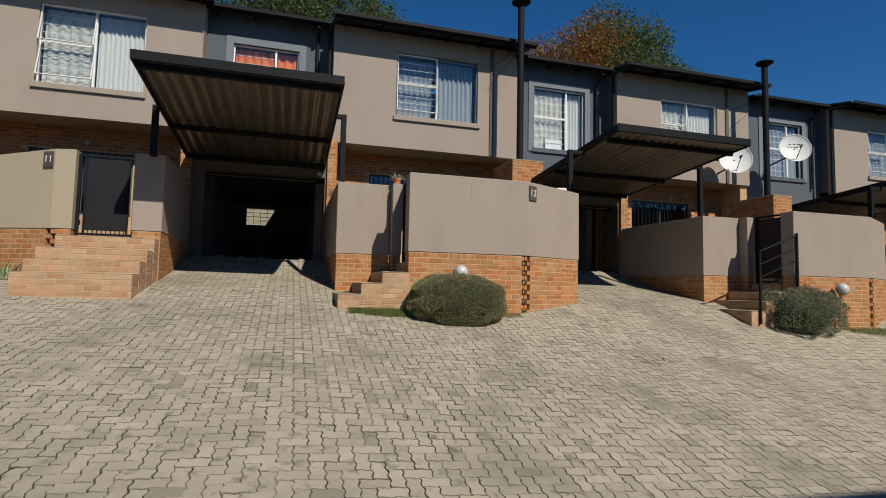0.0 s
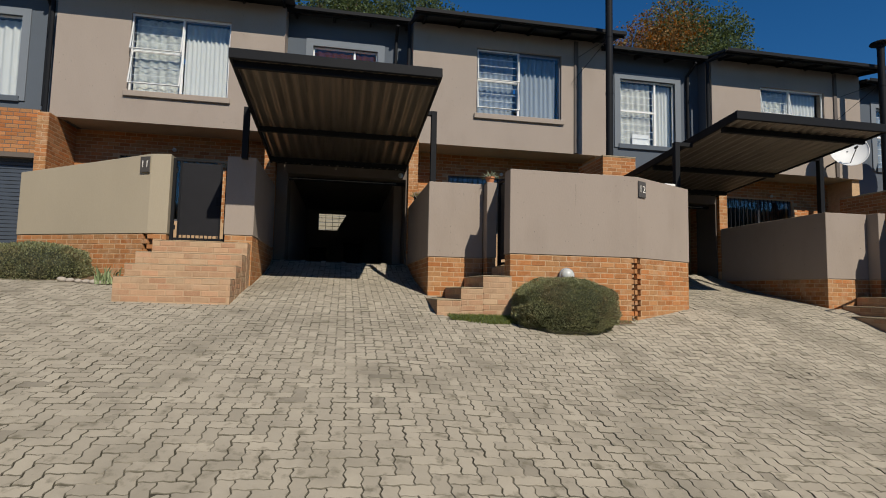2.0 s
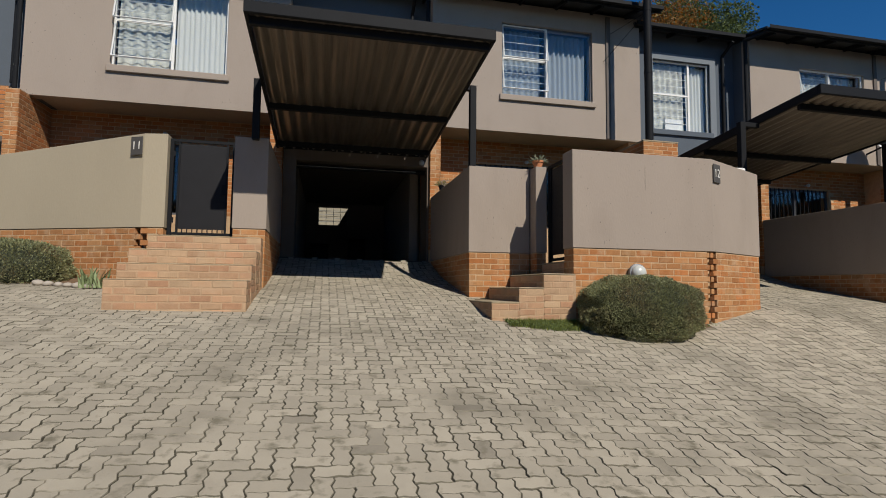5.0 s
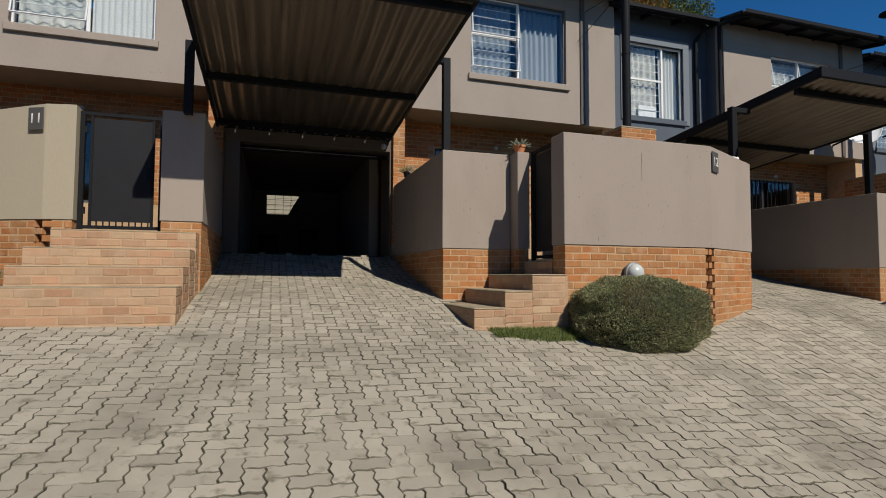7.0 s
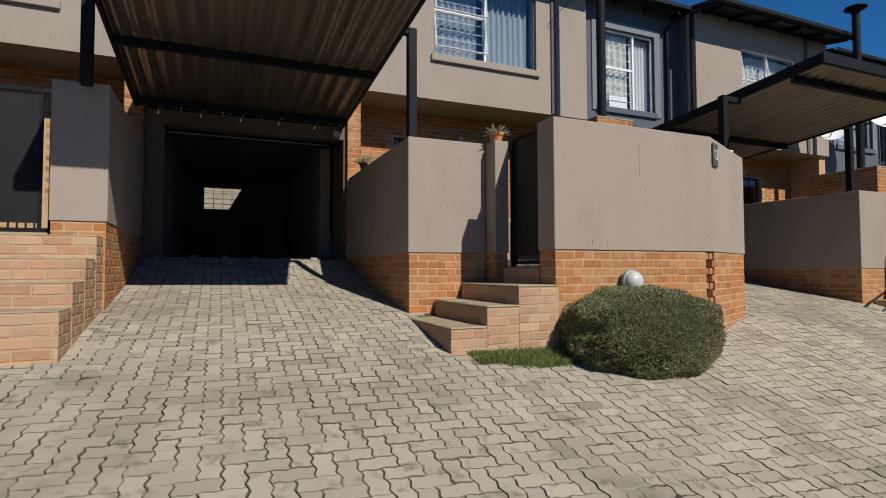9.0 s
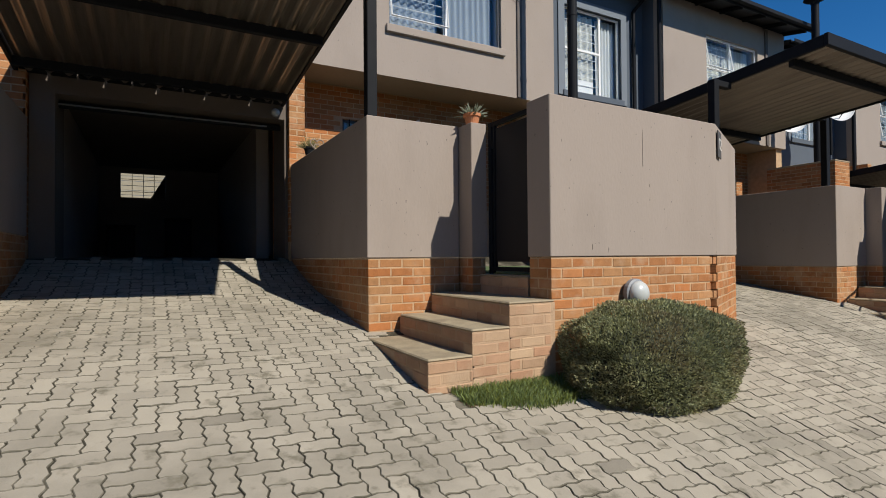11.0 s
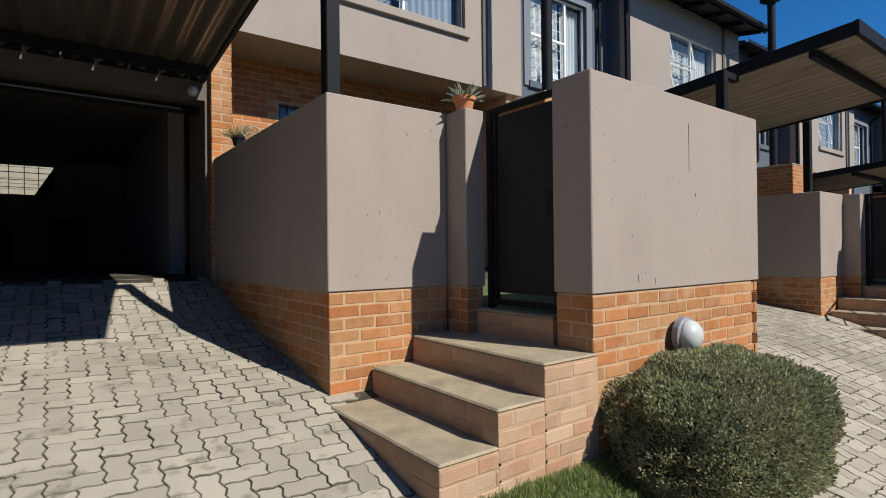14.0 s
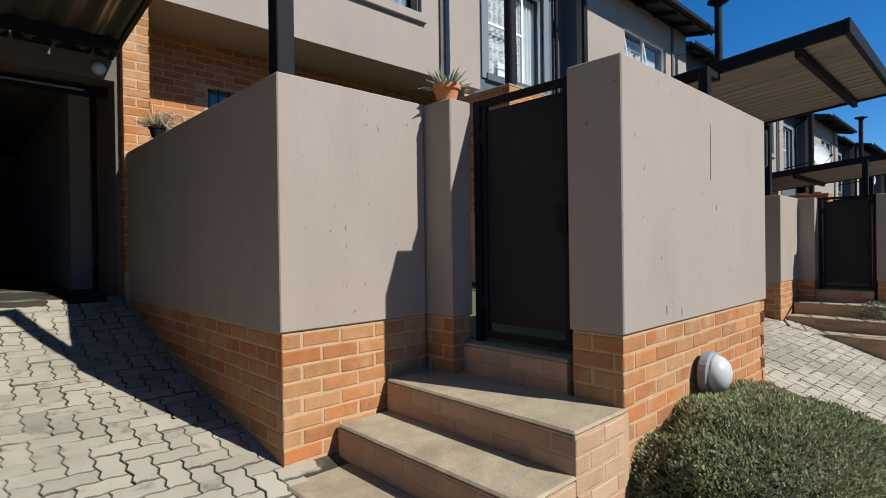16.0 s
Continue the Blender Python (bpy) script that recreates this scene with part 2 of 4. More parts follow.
def box(bm, x0, x1, y0, y1, z0, z1, bevel=0.0):
    b2 = bmesh.new() if bevel else bm
    v = [b2.verts.new((x, y, z)) for x in (x0, x1) for y in (y0, y1) for z in (z0, z1)]
    for f in ((0, 1, 3, 2), (4, 6, 7, 5), (0, 4, 5, 1), (2, 3, 7, 6), (0, 2, 6, 4), (1, 5, 7, 3)):
        b2.faces.new([v[i] for i in f])
    if bevel:
        bmesh.ops.bevel(b2, geom=b2.edges[:], offset=bevel, segments=1, affect="EDGES")
        merge(bm, b2)
    return bm


def merge(bm, other):
    me = bpy.data.meshes.new("tmp")
    other.to_mesh(me)
    other.free()
    bm.from_mesh(me)
    bpy.data.meshes.remove(me)


def boxes(*rows, bevel=0.0):
    bm = bmesh.new()
    for r in rows:
        box(bm, *r, bevel=bevel)
    return bm


def prism(bm, poly, z0, z1, bevel=0.0):
    """Extrudes a plan outline from z0 to z1; z1 may be a function of (x, y)."""
    b2 = bmesh.new()
    top = z1 if callable(z1) else (lambda x, y: z1)
    lo = [b2.verts.new((x, y, z0)) for x, y in poly]
    hi = [b2.verts.new((x, y, top(x, y))) for x, y in poly]
    n = len(poly)
    b2.faces.new(lo)
    b2.faces.new(hi)
    for i in range(n):
        b2.faces.new((lo[i], lo[(i + 1) % n], hi[(i + 1) % n], hi[i]))
    bmesh.ops.recalc_face_normals(b2, faces=b2.faces)
    if bevel:
        bmesh.ops.bevel(b2, geom=b2.edges[:], offset=bevel, segments=1, affect="EDGES")
    merge(bm, b2)
    return bm


def tube(bm, a, b, r, sides=10, r2=None):
    a, b = Vector(a), Vector(b)
    q = (b - a).to_track_quat("Z", "Y")
    rings = []
    for p, rad in ((a, r), (b, r if r2 is None else r2)):
        rings.append([bm.verts.new(p + q @ Vector((rad * math.cos(t), rad * math.sin(t), 0)))
                      for t in (2 * math.pi * k / sides for k in range(sides))])
    for k in range(sides):
        bm.faces.new((rings[0][k], rings[0][(k + 1) % sides], rings[1][(k + 1) % sides], rings[1][k]))
    bm.faces.new(rings[0][::-1])
    bm.faces.new(rings[1])
    return bm


def lathe(bm, at, profile, sides=20, axis=(0, 0, 1)):
    """Turns a profile of (radius, height) about an axis through at."""
    q = Vector(axis).to_track_quat("Z", "Y")
    rings = [[bm.verts.new(Vector(at) + q @ Vector((r * math.cos(t), r * math.sin(t), h)))
              for t in (2 * math.pi * k / sides for k in range(sides))] for r, h in profile]
    for a, b in zip(rings, rings[1:]):
        for k in range(sides):
            bm.faces.new((a[k], a[(k + 1) % sides], b[(k + 1) % sides], b[k]))
    bm.faces.new(rings[0][::-1])
    bm.faces.new(rings[-1])
    return bm


def wall_cells(bm, x0, x1, z0, z1, y0, y1, holes):
    """A wall along x from y0 (front) to y1 with openings (x0, x1, z0, z1) cut right through it."""
    xs = sorted({x0, x1, *[h[0] for h in holes], *[h[1] for h in holes]})
    zs = sorted({z0, z1, *[h[2] for h in holes], *[h[3] for h in holes]})
    solid = {}
    for i in range(len(xs) - 1):
        for k in range(len(zs) - 1):
            cx, cz = (xs[i] + xs[i + 1]) / 2, (zs[k] + zs[k + 1]) / 2
            solid[i, k] = not any(h[0] < cx < h[1] and h[2] < cz < h[3] for h in holes)
    quad = lambda *p: bm.faces.new([bm.verts.new(q) for q in p])
    for (i, k), s in solid.items():
        if not s:
            continue
        a, b, c, d = xs[i], xs[i + 1], zs[k], zs[k + 1]
        quad((a, y0, c), (b, y0, c), (b, y0, d), (a, y0, d))
        quad((a, y1, d), (b, y1, d), (b, y1, c), (a, y1, c))
        if not solid.get((i - 1, k)):
            quad((a, y0, c), (a, y0, d), (a, y1, d), (a, y1, c))
        if not solid.get((i + 1, k)):
            quad((b, y1, c), (b, y1, d), (b, y0, d), (b, y0, c))
        if not solid.get((i, k - 1)):
            quad((a, y0, c), (a, y1, c), (b, y1, c), (b, y0, c))
        if not solid.get((i, k + 1)):
            quad((a, y1, d), (a, y0, d), (b, y0, d), (b, y1, d))
    bmesh.ops.remove_doubles(bm, verts=bm.verts, dist=0.0005)
    return bm


def offset_path(pts, t):
    """Outline of a wall of thickness t whose outer face runs along pts, with the inside on its left hand."""
    inner = []
    for i, p in enumerate(pts):
        p = Vector(p)
        ns = []
        for j in (i - 1, i):
            if 0 <= j < len(pts) - 1:
                d = (Vector(pts[j + 1]) - Vector(pts[j])).normalized()
                ns.append(Vector((-d.y, d.x)))
        n = sum(ns, Vector((0, 0))).normalized()
        inner.append(p + n * (t / n.dot(ns[0])))
    return [tuple(p) for p in pts] + [tuple(p) for p in reversed(inner)]


BRICK_W, BRICK_H, COURSE, MODULE, PROUD = 0.221, 0.072, 0.085, 0.234, 0.0032
brick_meshes = {}


def brick_verts(length, height=BRICK_H):
    c = 0.005
    o = [(0, 0), (length, 0), (length, height), (0, height)]
    i = [(c, c), (length - c, c), (length - c, height - c), (c, height - c)]
    return [(x, 0.06, z) for x, z in o] + [(x, c * 0.6 - PROUD, z) for x, z in o] + [(x, -PROUD, z) for x, z in i]


BRICK_FACES = [(8, 9, 10, 11)] + [(4 + k, 4 + (k + 1) % 4, 8 + (k + 1) % 4, 8 + k) for k in range(4)] + [
    (k, (k + 1) % 4, 4 + (k + 1) % 4, 4 + k) for k in range(4)]


def brick_mesh(length, mat):
    key = (round(length, 2), mat.name)
    if key not in brick_meshes:
        me = bpy.data.meshes.new("brick")
        me.from_pydata(brick_verts(round(length, 2)), [], BRICK_FACES)
        me.materials.append(mat)
        brick_meshes[key] = me
    return brick_meshes[key]


def course_cells(length, z0, z1, first=0, tooth=(0, 0)):
    """Stretcher bond: (start, end, bottom) of every brick, courses counted down from z1."""
    rows = int(math.ceil((z1 - z0) / COURSE))
    for r in range(rows):
        z = z1 - (r + 1) * COURSE + 0.006
        u = -MODULE / 2 if (r + first) % 2 else 0.0
        while u < length - 0.012:
            lo = 0.09 if tooth[0] and (r + first) % 2 else 0.0
            hi = length - (0.09 if tooth[1] and (r + first) % 2 else 0.0)
            a, b = max(u, lo), min(u + BRICK_W, hi)
            if b - a > 0.012:
                yield a, b, z
            u += MODULE


def brick_face(parent, a, b, z0, z1, mat=None, joined=False, first=0, keep=None, tooth=(0, 0)):
    """Bricks on the face that runs from a to b in plan, seen from its right-hand side."""
    a, b = Vector(a), Vector(b)
    d = (b - a).normalized()
    turn = math.atan2(d.y, d.x)
    length = (b - a).length
    verts, faces = [], []
    base = base_of(parent)
    for u0, u1, z in course_cells(length, z0, z1, first, tooth):
        if keep and not keep(u0, u1, z):
            continue
        p = a + d * u0
        if joined:
            k = len(verts)
            rot = Matrix.Rotation(turn, 3, "Z")
            for v in brick_verts(u1 - u0):
                verts.append(rot @ Vector(v) + Vector((p.x, p.y, z)) + O - base)
            faces += [tuple(i + k for i in f) for f in BRICK_FACES]
        else:
            ob = new("brick", brick_mesh(u1 - u0, mat or BRICK))
            ob.parent = parent
            jig, tip = random.uniform(-0.0018, 0.0018), random.gauss(0, 0.006)
            ob.matrix_basis = Matrix.Translation(Vector((p.x, p.y + jig, z + jig * 1.3)) + O - base) @ Matrix.Rotation(turn, 4, "Z") @ Matrix.Rotation(tip, 4, "Y")
    if joined and verts:
        me = bpy.data.meshes.new("brickwork")
        me.from_pydata(verts, [], faces)
        me.materials.append(mat or BRICK_J)
        ob = new("brickwork", me)
        ob.parent = parent
        tagged(ob, kind="stuff")


def smoothstep(a, b, x):
    t = min(1.0, max(0.0, (x - a) / (b - a)))
    return t * t * (3 - 2 * t)


def ground_z(x, y):
    """Height of the paved yard: level by the road, rising towards the garages, falling to the east."""
    line = 0.334 + 0.2 * (y - 4.6)
    near = -0.12 + 0.035 * y
    w = smoothstep(0.5, 5.0, y)
    z = near * (1 - w) + line * w if y < 5.0 else line
    if y > 9.8:
        z = 1.374 + 0.172 * (y - 9.8)
        if y > 11.4:
            z = 1.649 + 0.172 * (y - 11.4) + 0.062 * min(y - 11.4, 1.6) ** 2
    if y > 13.0:
        z = 2.083 + 0.01 * (y - 13.0)
    fall = 1.0 - smoothstep(6.0, 9.9, y)
    if x > 0:
        z -= 0.062 * min(x, 9.0) * fall + 0.022 * max(0.0, x - 6.0)
    else:
        z -= 0.015 * max(x, -12.0)
    return z

# ---------------------------------------------------------------- ground, garages' row, far setting
def build_ground():
    bm = bmesh.new()
    xs = [-400, -120, -40, -20] + [-14 + 0.5 * i for i in range(97)] + [45, 60, 120, 400]
    ys = [-400, -100, -30, -12] + [-8 + 0.25 * i for i in range(113)] + [30, 60, 150, 500]
    grid = [[bm.verts.new((x, y, ground_z(min(max(x, -14), 34), min(max(y, -8), 20)) - 0.007)) for y in ys] for x in xs]
    for i in range(len(xs) - 1):
        for j in range(len(ys) - 1):
            bm.faces.new((grid[i][j], grid[i + 1][j], grid[i + 1][j + 1], grid[i][j + 1]))
    ob = part("ground", bm, JOINT, smooth=True)
    tagged(ob, "sloping yard bedding with dark sandy joints between pavers", "ground", kind="structure")
    return ob


ground = build_ground()


def window(name, x0, x1, z0, z1, yf, label, frame_mat, mull, bars=True, tilt=0.0, bar_from=0, sill=True):
    """A steel window set in a wall whose face is at yf; the casement bay ends at mull."""
    w = thing(name, (x0, yf + 0.06, z0), label, "window", kind="structure")
    f, y0, y1 = 0.035, yf + 0.06, yf + 0.10
    part("window_frame", boxes((x0, x1, y0, y1, z0, z0 + f), (x0, x1, y0, y1, z1 - f, z1), (x0, x0 + f, y0, y1, z0 + f, z1 - f),
                               (x1 - f, x1, y0, y1, z0 + f, z1 - f)), frame_mat, w)
    part("mullion", boxes((mull - 0.025, mull + 0.025, y0, y1, z0 + f, z1 - f)), FRAME_W, w)
    pane = part("pane", boxes((mull + 0.025, x1 - f, y0 + 0.015, y0 + 0.021, z0 + f, z1 - f)), GLASS, w)
    pane.visible_shadow = False
    pane = part("pane", boxes((x0 + f, mull - 0.025, y0 + 0.015, y0 + 0.021, z0 + f, z1 - f)), GLASS, w)
    pane.visible_shadow = False
    mid = z0 + (z1 - z0) * 0.52
    part("transom", boxes((x0 + f, mull - 0.025, y0 - 0.004, y1 - 0.004, mid - 0.02, mid + 0.02)), FRAME_W, w)
    if bars:
        n = 9
        for k in range(1, n):
            z = z0 + f + (z1 - z0 - 2 * f) * k / n
            part("burglar_bar", tube(bmesh.new(), (x0 + f, y1 + 0.03, z), (mull, y1 + 0.03, z), 0.007, 6), FRAME_W, w)
    if tilt:
        for za, zb in ((mid, z1 - f), (z0 + f + 0.12, mid)):
            bm = bmesh.new()
            oy = y0 - tilt
            for p, q in (((x0 + f, y0, zb), (mull, y0, zb)), ((x0 + f, oy, za), (mull, oy, za)),
                         ((x0 + f, y0, zb), (x0 + f, oy, za)), ((mull, y0, zb), (mull, oy, za))):
                tube(bm, p, q, 0.016, 4)
            sash = part("open_sash", bm, FRAME_W, w, "white top-hung sash tilted outwards")
            bm = bmesh.new()
            bm.faces.new([bm.verts.new(p) for p in ((x0 + f, y0, zb), (mull, y0, zb), (mull, oy, za), (x0 + f, oy, za))])
            bmesh.ops.solidify(bm, geom=bm.faces[:], thickness=0.004)
            g = part("pane", bm, GLASS, sash)
            g.visible_shadow = False
    if sill:
        part("window_sill", boxes((x0 - 0.06, x1 + 0.06, yf - 0.06, yf + 0.06, z0 - 0.13, z0), bevel=0.008), PLASTER if sill is True else sill, w)
    return w


def curtain(x0, x1, z0, z1, y, mat, label, folds=9.0, depth=0.03):
    bm = bmesh.new()
    n = max(8, int((x1 - x0) / 0.02))
    rows = 6
    g = []
    for i in range(n + 1):
        x = x0 + (x1 - x0) * i / n
        ph = folds * 6.283 * (x - x0) / (x1 - x0)
        g.append([bm.verts.new((x, y + depth * (0.6 + 0.4 * k / rows) * math.sin(ph + 0.5 * math.sin(ph * 0.37) + 0.15 * k) , z0 + (z1 - z0) * k / rows
                                )) for k in range(rows + 1)])
    for i in range(n):
        for k in range(rows):
            bm.faces.new((g[i][k], g[i + 1][k], g[i + 1][k + 1], g[i][k + 1]))
    ob = part("curtain", bm, mat, smooth=True)
    return tagged(ob, label, "curtain", "window curtains")


def gutter_line(parent, x0, x1, y, z):
    bm = bmesh.new()
    prof = [(0.0, 0.035), (0.10, 0.035), (0.10, 0.10), (0.09, 0.10), (0.09, 0.045), (0.01, 0.045), (0.01, 0.115), (0.0, 0.115)]
    a = [bm.verts.new((x0, y + p, z + q)) for p, q in prof]
    b = [bm.verts.new((x1, y + p, z + q)) for p, q in prof]
    n = len(prof)
    for k in range(n):
        bm.faces.new((a[k], a[(k + 1) % n], b[(k + 1) % n], b[k]))
    bm.faces.new(a)
    bm.faces.new(b[::-1])
    part("gutter", bm, GUTTER, parent, "black gutter along the eave")


def roof_slab(parent, x0, x1, ye, ze, yb, pitch=0.19):
    """Mono-pitch sheeted roof with rafters showing under its eave."""
    bm = bmesh.new()
    prof = []
    n = int((x1 - x0) / 0.09)
    for i in range(n + 1):
        prof.append((x0 + (x1 - x0) * i / n, 0.03 if i % 4 == 0 else 0.0))
    rows = []
    for y in (ye, yb):
        z = ze + (y - ye) * pitch
        rows.append(([bm.verts.new((x, y, z + 0.06 + h)) for x, h in prof], [bm.verts.new((x, y, z + 0.045)) for x, h in prof]))
    for j in (0, 1):
        for i in range(n):
            bm.faces.new((rows[0][j][i], rows[0][j][i + 1], rows[1][j][i + 1], rows[1][j][i]))
    for r in rows:
        for i in range(n):
            bm.faces.new((r[0][i], r[0][i + 1], r[1][i + 1], r[1][i]))
    for i in (0, n):
        bm.faces.new((rows[0][0][i], rows[1][0][i], rows[1][1][i], rows[0][1][i]))
    part("roof", bm, ROOF, parent, "dark sheeted mono-pitch roof")
    bm = bmesh.new()
    box(bm, x0, x1, ye + 0.02, ye + 0.045, ze - 0.03, ze + 0.04)
    part("fascia", bm, GUTTER, parent)
    k = x0 + 0.25
    while k < x1:
        bm = bmesh.new()
        b2 = [(k, ye + 0.05, ze - 0.06), (k + 0.05, ye + 0.05, ze - 0.06), (k + 0.05, ye + 0.05, ze + 0.04), (k, ye + 0.05, ze + 0.04)]
        v0 = [bm.verts.new(p) for p in b2]
        v1 = [bm.verts.new((p[0], p[1] + 0.75, p[2] + 0.75 * pitch)) for p in b2]
        for i in range(4):
            bm.faces.new((v0[i], v0[(i + 1) % 4], v1[(i + 1) % 4], v1[i]))
        bm.faces.new(v0)
        bm.faces.new(v1[::-1])
        part("rafter", bm, GUTTER, parent)
        k += 0.9


def house(bx0, bx1, win, dwin, style, detailed=True, garage="open", dark0=-2.2, bay_z=4.55):
    """One row house: an upper storey box over the entrance, and beside it a set-back blue-grey bay over the garage."""
    near = detailed
    h = thing("row_house", ((bx0 + bx1) / 2, 15, 1.9), style, "house", "row houses", kind="structure")
    yf, yd, yb = 13.2, 13.75, 20.0
    zt = 8.1
    # upper box
    part("upper_wall", wall_cells(bmesh.new(), bx0, bx1, 5.05, zt - 0.03, yf, yf + 0.25, [win]), PLASTER, h, "taupe plastered upper front wall")
    rake = lambda x, y: zt - 0.08 + (y - 12.6) * 0.19
    for xa, mt in ((bx0, PLASTER_GREY), (bx1 - 0.25, PLASTER)):
        part("side_wall", prism(bmesh.new(), [(xa, yf + 0.25), (xa + 0.25, yf + 0.25), (xa + 0.25, yb), (xa, yb)], 5.05, rake), mt, h)
    part("soffit_slab", boxes((bx0, bx1, yf + 0.25, yb, 5.052, 5.3)), PLASTER, h)
    # ground floor under the box
    gw = 14.07
    doorwin = (bx0 + 1.1, bx0 + 3.25, 3.0, 4.5)
    gnd = part("ground_floor_wall", wall_cells(bmesh.new(), bx0, bx1 - 0.02, 1.4, 5.05, gw, gw + 0.25, [doorwin]), MORTAR, h)
    brick_face(gnd, (bx0 + 0.02, gw), (bx1 - 0.02, gw), 3.0, 5.04, joined=True,
               keep=lambda a, b, z: not (bx0 + a < doorwin[1] and bx0 + b > doorwin[0] and doorwin[2] - 0.06 < z < doorwin[3]))
    if near:
        a, b, c, d = doorwin
        glaz = part("ground_floor_window", boxes((a, b, gw + 0.06, gw + 0.10, d - 0.05, d), (a, b, gw + 0.06, gw + 0.10, c, c + 0.05), (a, a + 0.05, gw + 0.06, gw + 0.1, c, d),
                                                 (b - 0.05, b, gw + 0.06, gw + 0.1, c, d), ((a + b) / 2 - 0.03, (a + b) / 2 + 0.03, gw + 0.055, gw + 0.105, c, d)), FRAME_D, h)
        g = part("pane", boxes((a + 0.05, b - 0.05, gw + 0.075, gw + 0.08, c + 0.05, d - 0.05)), GLASS, glaz)
        g.visible_shadow = False
        for k in range(1, 16):
            x = a + (b - a) * k / 16
            part("burglar_bar", boxes((x - 0.007, x + 0.007, gw + 0.02, gw + 0.034, c, d)), STEEL, glaz)
    if garage == "roller":
        end = part("end_pier", boxes((bx1 - 0.29, bx1 - 0.045, 12.91, gw, 1.4, 5.049)), MORTAR, h, "orange face brick end pier")
        brick_face(end, (bx1 - 0.29, 12.91), (bx1 - 0.045, 12.91), 2.4, 5.04, joined=True)
        brick_face(end, (bx1 - 0.29, gw), (bx1 - 0.29, 12.91), 2.4, 5.04, joined=True)
        brick_face(end, (bx1 - 0.045, 12.91), (bx1 - 0.045, gw), 2.4, 5.04, joined=True)
    else:
        part("end_wall", boxes((bx1 - 0.27, bx1 - 0.02, 13.3, gw, 1.4, 5.05)), MORTAR, h)
    # pier beside the garage
    pier = part("brick_pier", boxes((bx0 - 0.07, bx0 + 0.152, 12.91, gw, 1.4, 5.049)), MORTAR, h)
    brick_face(pier, (bx0 - 0.07, 12.91), (bx0 + 0.152, 12.91), 2.4, 5.04, joined=not near)
    brick_face(pier, (bx0 + 0.152, 12.91), (bx0 + 0.152, gw), 2.4, 5.04, joined=True)
    brick_face(pier, (bx0 - 0.07, gw), (bx0 - 0.07, 12.91), 2.4, 5.04, joined=True)
    # set-back bay above the garage
    d0, d1 = dark0, bx0 - 0.005
    part("bay_wall", wall_cells(bmesh.new(), d0, d1, bay_z, zt + 0.1, yd, yd + 0.25, [dwin]), PLASTER_GREY, h, "blue-grey plastered set-back wall")
    a, b, c, d = dwin
    s = 0.17
    part("window_surround", boxes((a - s, a, yd - 0.03, yd + 0.02, c - 0.1, d + s), (b, b + s, yd - 0.03, yd + 0.02, c - 0.1, d + s),
                                  (a, b, yd - 0.03, yd + 0.02, d, d + s)), PLASTER_LIGHT, h, "paler grey plaster band round the window")
    # garage under the bay
    g0, g1, gz0, gz1 = d0 + 0.25, bx0 - 0.12, 1.9, 4.08
    # near lintels take the darkened plaster, for the shade behind the carport
    lint = part("garage_lintel", wall_cells(bmesh.new(), d0, bx0 - 0.075, 1.4, bay_z - 0.001, 13.0, 13.75, [(g0, g1, 1.4, gz1)]), GARAGE_SHADE if near else MORTAR, h)
    if garage == "roller":
        brick_face(lint, (d0, 13.0), (bx0 - 0.075, 13.0), gz1 + 0.1, bay_z - 0.01, joined=True)
        for k in range(26):
            z = 1.95 + 0.083 * k
            part("roller_slat", prism(bmesh.new(), [(g0, 13.2), (g1, 13.2), (g1, 13.23), (g0, 13.23)], z, z + 0.078, 0.008), ROLLER, h)
    part("bay_floor", boxes((d0, bx0 - 0.075, 13.75, yb, 4.3, 4.548)), GARAGE_SHADE, h)
    part("garage_side_wall", boxes((d0, d0 + 0.2, 13.75, yb, 1.4, 4.3), (bx0 - 0.27, bx0 - 0.075, 14.4, yb, 1.4, 4.3)), INTERIOR, h)
    back = [(-1.57, -0.62, 3.58, 4.18)] if garage == "open" else []
    part("back_wall", wall_cells(bmesh.new(), d0, bx1, 1.4, 9.2, yb, yb + 0.2, back), INTERIOR, h)
    part("bay_end", prism(bmesh.new(), [(d0 - 0.004, 14.0), (d0 + 0.2, 14.0), (d0 + 0.2, yb), (d0 - 0.004, yb)], 4.55, lambda x, y: rake(x, y) - 0.12), PLASTER_GREY, h)
    # lintel beam over the garage, its bright edge added as a pale rail
    part("garage_beam", boxes((g0, g1, 13.25, 13.32, gz1 - 0.1, gz1 - 0.03), bevel=0.006), STEEL, h)
    part("door_track", boxes((g0, g1 - 0.2, 13.215, 13.248, gz1 - 0.075, gz1 - 0.06), bevel=0.004), LAMP_BODY, h, "thin pale strip for the bright edge along the garage beam")
    # downpipes
    bm = tube(bmesh.new(), (bx0 - 0.10, yf + 0.02, 4.6), (bx0 - 0.10, yf + 0.02, zt - 0.1), 0.045, 10)
    tube(bm, (bx0 - 0.10, yf + 0.02, zt - 0.1), (bx0 + 0.08, 12.62, zt - 0.10), 0.045, 10)
    part("downpipe", bm, GUTTER, h, "black downpipe at the corner")
    bm = tube(bmesh.new(), (bx0 - 0.38, yd - 0.07, 5.4), (bx0 - 0.38, yd - 0.07, zt - 0.35), 0.04, 10)
    tube(bm, (bx0 - 0.38, yd - 0.07, zt - 0.35), (bx0 - 0.38, 13.3, zt - 0.12), 0.04, 10)
    part("downpipe", bm, GUTTER, h)
    # roofs
    roof_slab(h, bx0 - 0.04, bx1 + 0.2, 12.6, zt - 0.11, yb + 0.3)
    gutter_line(h, bx0 - 0.04, bx1 + 0.2, 12.5, zt - 0.14)
